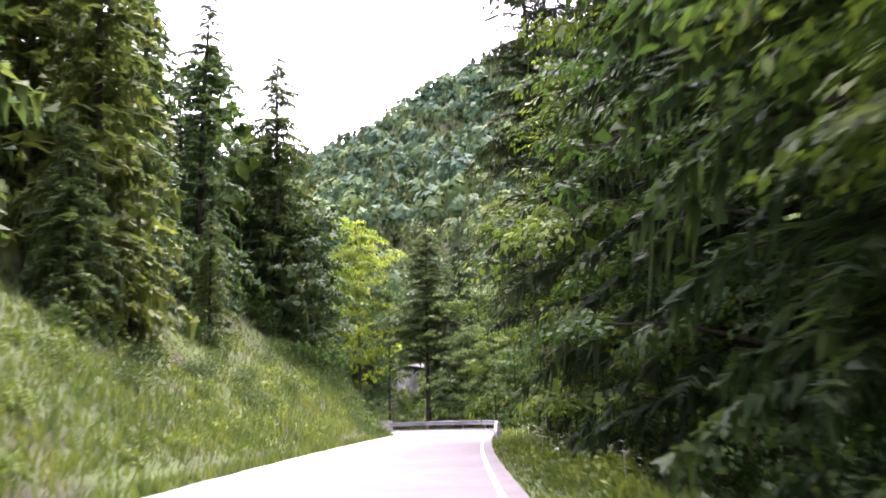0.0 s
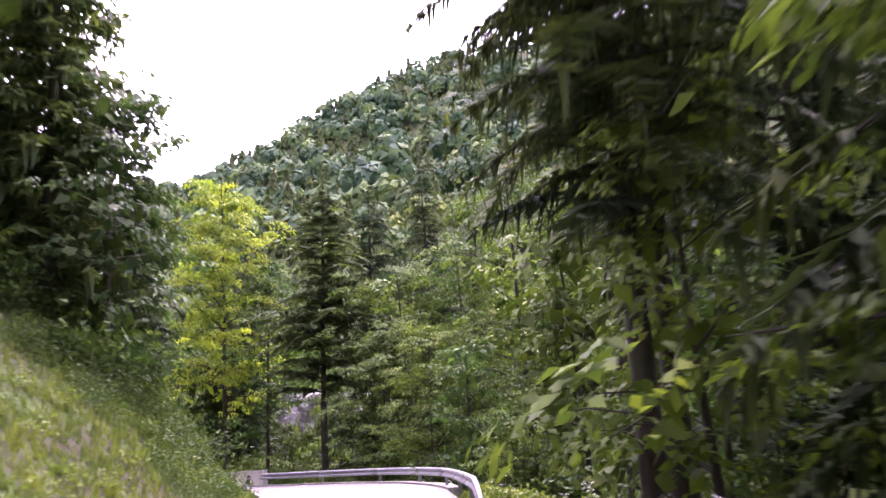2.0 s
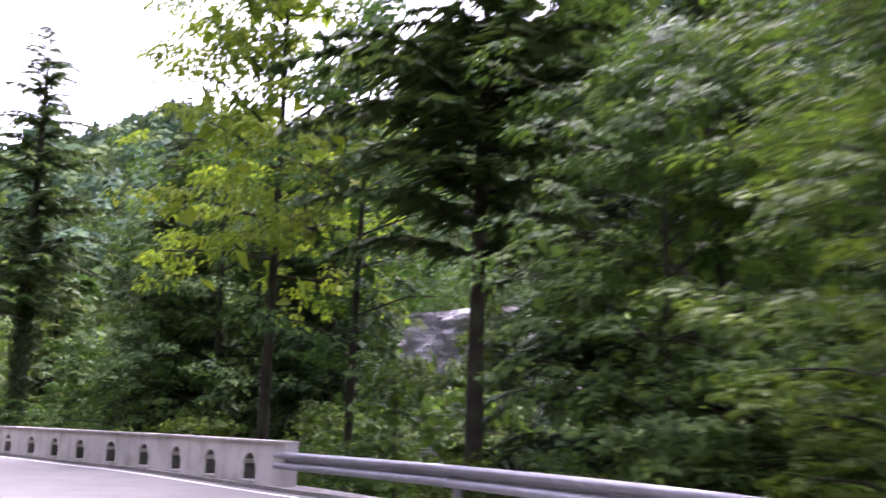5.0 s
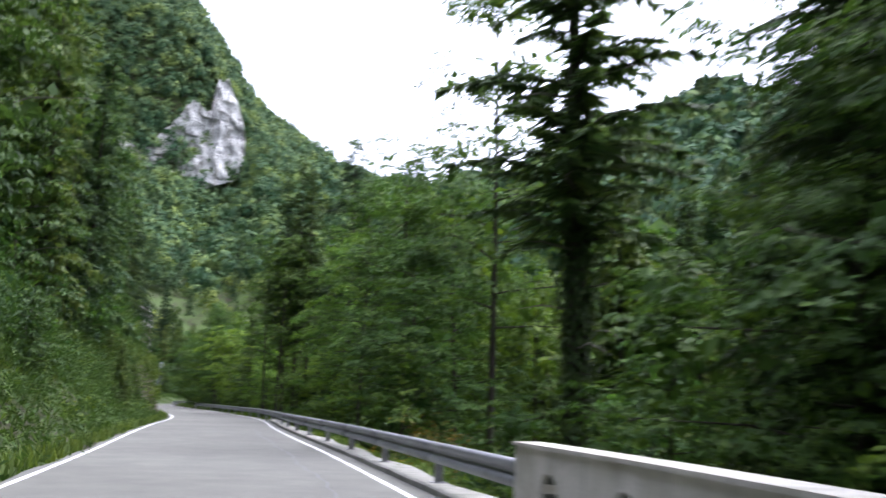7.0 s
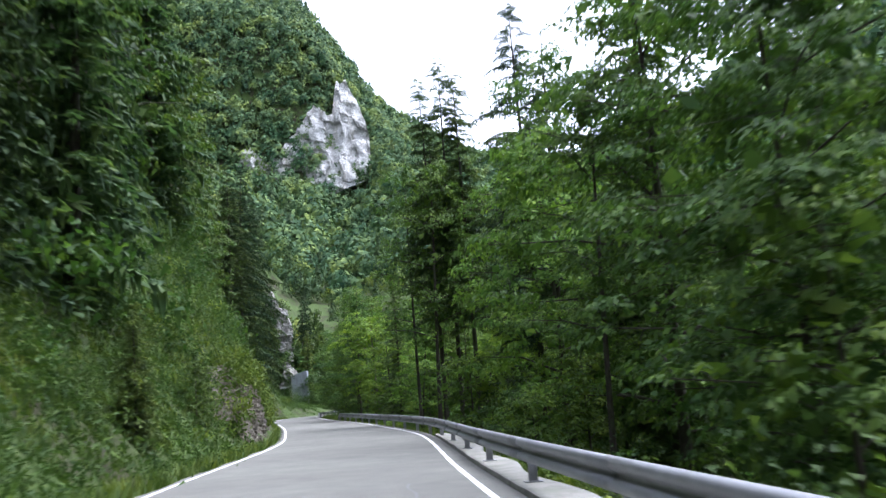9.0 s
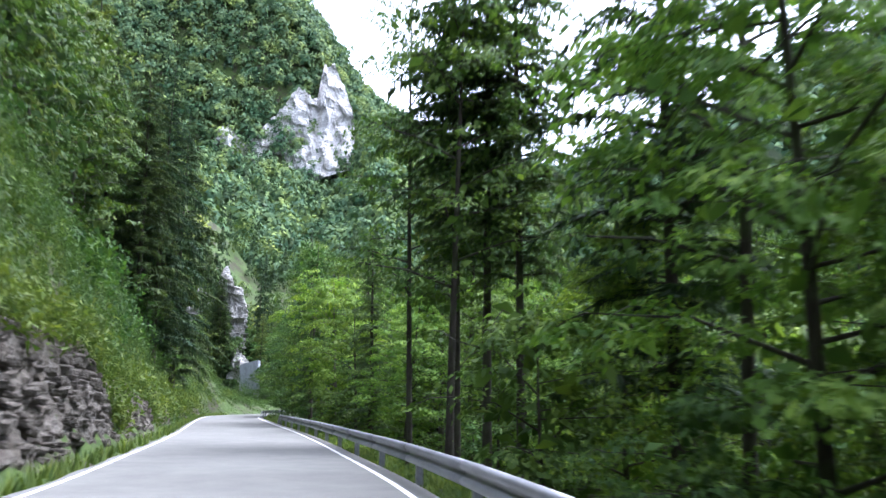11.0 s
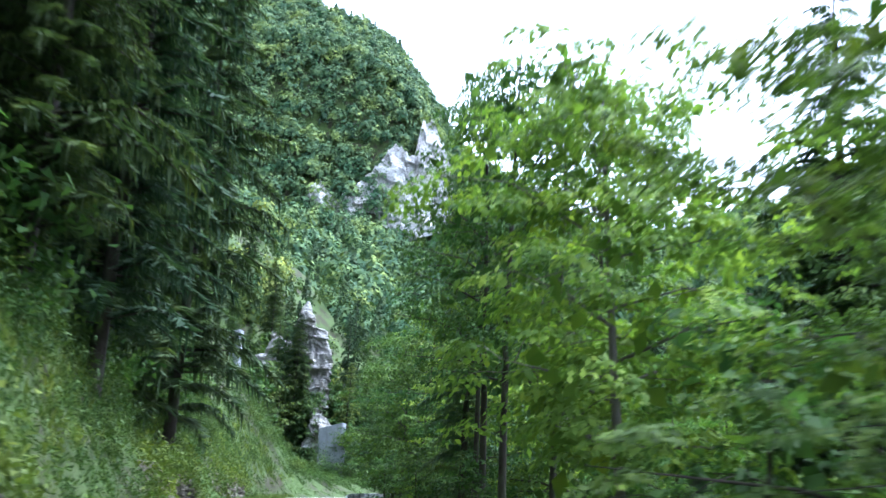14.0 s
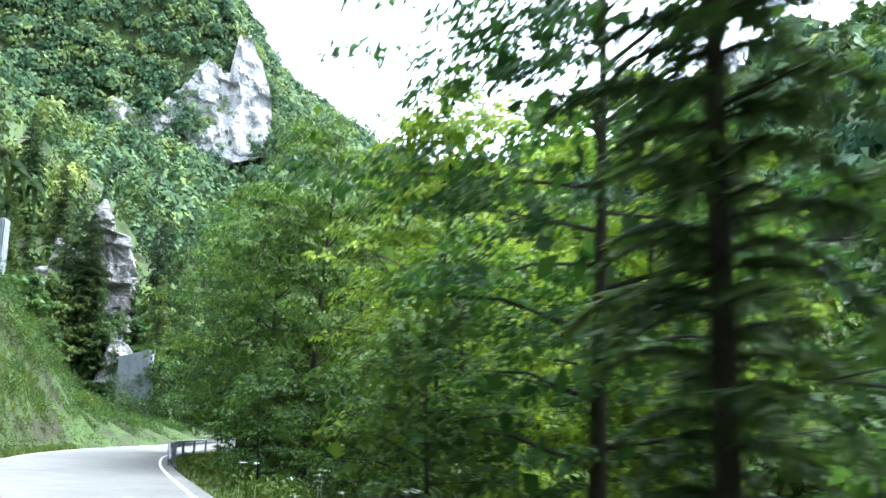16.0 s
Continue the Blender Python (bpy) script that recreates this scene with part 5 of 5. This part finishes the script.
def rock_wall(s0, s1, height, seed, label):
    """A broken, bedded rock face beside the road."""
    st, zs = np.arange(s0, s1, 0.13), np.linspace(0, 1, 30)
    v, f = [], []
    for i, s in enumerate(st):
        edge = min(1.0, (s - s0) / 3 + 0.05, (s1 - s) / 3 + 0.05)
        hh = height * (0.35 + 0.65 * edge) * (1 + 0.3 * noise.noise(Vector((s * 0.35, seed, 0))))
        for u in zs:
            z = u * hh
            bed = noise.cell(Vector((s * 1.7 + 0.8 * noise.noise(Vector((s, z * 2, 3.0))), z * 4.2 + 0.2 * s, seed))) - 0.5
            n = noise.fractal(Vector((s * 0.35, z * 0.5, seed * 5.0)), 1.0, 2.0, 3) * 0.18 + bed * 0.13 + noise.fractal(Vector((s * 3.0, z * 6.0, seed)), 0.7, 2.1, 4) * 0.16
            back = 1.0 + 0.25 * z + (0.9 if u == 1 else 0) - n * 0.75
            q = on_road(s, left_line(s) - max(0.45, back))
            v.append((*q, -0.15 + z))
        if i:
            o, m = i * len(zs), len(zs)
            f += [(o - m + k, o + k, o + k + 1, o - m + k + 1) for k in range(m - 1)]
    thing = tagged(new("rock_outcrop"), label, "rock")
    part("face", mesh_of("face", v, f, ROCK_BANK), thing)
    wr = np.random.default_rng(seed)
    for s in np.arange(s0 - 0.5, s1 + 0.5, 0.16):
        edge = max(0.0, min(1.0, (s - s0) / 3 + 0.05, (s1 - s) / 3 + 0.05))
        hh = height * (0.35 + 0.65 * edge) * (1 + 0.3 * noise.noise(Vector((s * 0.35, seed, 0))))
        fall = max(0.0, 0.05 + 0.7 * noise.noise(Vector((s * 0.45, 7.0, seed))))
        for back, z, spread in ((1.0 + 0.25 * hh, hh, 0.30), (0.95 + 0.2 * hh, hh - fall, 0.30), (2.0 + 0.25 * hh, hh + 0.25, 0.40)):
            c = np.array([*on_road(s, left_line(s) - back), z])
            overhang.append(leaves(wr, c + wr.normal(size=(15, 3)) * spread, 0.25, 0.10, 0.35))
    rs = random.Random(seed)
    for _ in range(int((s1 - s0) * height * 2.2)):   # stones standing out of the face
        s, z = rs.uniform(s0 + 0.8, s1 - 0.8), rs.uniform(0.05, 0.85) * height
        edge = min(1.0, (s - s0) / 3 + 0.05, (s1 - s) / 3 + 0.05)
        if z > 0.8 * height * (0.35 + 0.65 * edge):
            continue
        x, y = on_road(s, left_line(s) - 1.0 - 0.25 * z)
        ob = part("stone", STONES[rs.randrange(len(STONES))], thing)
        way = unit(on_road(s + 0.5, 0) - on_road(s - 0.5, 0))
        k = rs.uniform(0.6, 1.4)
        ob.matrix_basis = pose(x, y, z - 0.1, rs.uniform(-12, 12), rs.uniform(-12, 12), math.degrees(math.atan2(way[1], way[0])) + rs.uniform(-15, 15)) @ Matrix.Diagonal((k, 1, k * rs.uniform(0.6, 1.0), 1))
    return thing


def stone_mesh(seed):
    """An angular block with chipped corners."""
    bm = bmesh.new()
    bmesh.ops.create_cube(bm, size=1.0)
    bmesh.ops.bevel(bm, geom=bm.edges[:], offset=0.12, segments=1, affect="EDGES")
    for v in bm.verts:
        n = noise.noise_vector(v.co * 1.7 + Vector((seed * 7.0, seed, 2.0)))
        v.co = Vector((v.co.x * 0.42 + 0.07 * n.x, v.co.y * 0.30 + 0.06 * n.y, v.co.z * 0.20 + 0.04 * n.z))
    me = bpy.data.meshes.new("stone")
    bm.to_mesh(me)
    bm.free()
    me.materials.append(ROCK_BANK)
    return me


STONES = [stone_mesh(k) for k in range(6)]
rock_wall(151, 173, 3.4, 1, "brown broken rock face beside the road")
rock_wall(173.4, 186, 2.3, 2, "dark mossy rock wall under overhanging grass")
rock_wall(190, 199, 2.3, 3, "dark mossy rock face under overhanging weeds")
rock_wall(213, 224, 1.8, 4, "low dark rock outcrop beside the road")
rock_wall(235, 246, 1.9, 5, "low grey rock outcrop beside the road")


tagged(new("hanging_weeds", tris_mesh("hanging_weeds", np.concatenate(overhang), LEAF_TURF)), "green weeds hanging over the rock beside the road", "weeds", kind="stuff")


# ---- far woods ----
def far_forest(name, seed, count, az0, az1, r0, r1, leafy, crown, per, label, conifer=0.4, grain=0.40, needle=None):
    """Crowns of many trees on a hillside."""
    rng = np.random.default_rng(seed)
    az = np.radians(rng.uniform(az0, az1, count))
    r = np.sqrt(rng.uniform(r0 * r0, r1 * r1, count))
    x, y = -10 - r * np.sin(az), 70 + r * np.cos(az)
    s, d, w = near_road(x, y)
    along, ahead = (x + 461) * 0.60 + (y - 402) * 0.80, (x + 461) * 0.80 - (y - 402) * 0.60
    keep = (d > 62) | (d < -w - 40)
    keep &= ~((np.abs(along) < 40) & (ahead > 4 + 30 * np.maximum(0, -0.08 - along / 77)) & (ahead < 30) & (land(x, y) > 127))   # no trees in front of the cliff, so the camera sees it
    x, y = x[keep], y[keep]
    z = land(x, y)
    n = len(x)
    cone = rng.random(n) < conifer
    for tall, material in ((False, leafy), (True, needle or FAR_HAZE_NEEDLE)):
        k = np.flatnonzero(cone == tall)
        m = len(k)
        size = crown * rng.uniform(0.7, 1.25, m)
        c = np.column_stack([x[k], y[k], z[k]])
        a, u = rng.uniform(0, 6.283, (m, per)), rng.random((m, per))
        if tall:
            rad = size[:, None] * 0.62 * (1.02 - u) * rng.uniform(0.7, 1.1, (m, per))
            hh = size[:, None] * (0.5 + 2.4 * u)
        else:
            v = 1 - 1.5 * u
            rad = size[:, None] * np.sqrt(np.maximum(0, 1 - v * v)) * rng.uniform(0.8, 1.1, (m, per))
            hh = size[:, None] * (1.25 + v * 0.95) * rng.uniform(0.9, 1.1, (m, per))
        p = c[:, None] + np.stack([rad * np.cos(a), rad * np.sin(a), hh], -1)
        if not tall:   # lumps and hollows in each crown
            p += (0.16 * size[:, None] * np.sin(5 * a + 9 * u + k[:, None]))[..., None] * np.stack([np.cos(a), np.sin(a), 0.6 + 0 * a], -1)
        rise = 0.4 + 0 * a if tall else np.maximum(0.0, 1.1 - 1.7 * u)
        out = unit(np.stack([np.cos(a), np.sin(a), rise], -1) + rng.normal(size=(m, per, 3)) * 0.22)
        t1 = unit(np.cross(out, rng.normal(size=(m, per, 3))))
        t2 = np.cross(out, t1)
        e = (size * grain * (0.9 if tall else 1.0))[:, None, None] * rng.uniform(0.6, 1.2, (m, per, 1))
        tr = np.stack([p + t1 * e, p - t1 * e * 0.5 + t2 * e * 0.8, p - t1 * e * 0.5 - t2 * e * 0.8], 2).reshape(-1, 3, 3)
        tagged(new(name, tris_mesh(name, tr, material)), "dark conifers in the " + label if tall else label, "woods", kind="stuff")


far_forest("stream_woods", 24, 700, -60, 52, 55, 160, FAR_HAZE_LEAF, 3.1, 210, "mixed woods across the stream", 0.35, 0.19)
far_forest("valley_woods", 21, 2700, -60, 44, 140, 360, FAR_HAZE_LEAF, 3.7, 84, "mixed woods on the far side of the valley", 0.3, 0.36)
far_forest("slope_woods", 25, 1150, 34, 84, 70, 390, FAR_HAZE_LEAF, 3.7, 170, "green woods on the lower mountain slope", 0.3, 0.17, SHADE_NEEDLE)
far_forest("mountain_woods", 22, 2900, 34, 84, 385, 690, FAR_HAZE_LEAF, 5.0, 110, "green woods on the steep mountain", 0.08, 0.25)
far_forest("ridge_woods", 27, 1500, 18, 38, 300, 680, FAR_HAZE_LEAF, 3.8, 44, "woods on the far ridge", 0.2, 0.5)
far_forest("cliff_woods", 29, 900, 46, 69, 535, 630, FAR_HAZE_LEAF, 4.4, 100, "woods clinging to the slope round the cliff", 0.12, 0.22)
far_forest("summit_woods", 31, 1500, 45, 70, 560, 665, FAR_HAZE_LEAF, 4.6, 90, "woods below the summit", 0.1, 0.25)
far_forest("hill_woods", 23, 600, 84, 130, 60, 330, FAR_HAZE_LEAF, 3.0, 40, "woods on the slope above the road", 0.4)
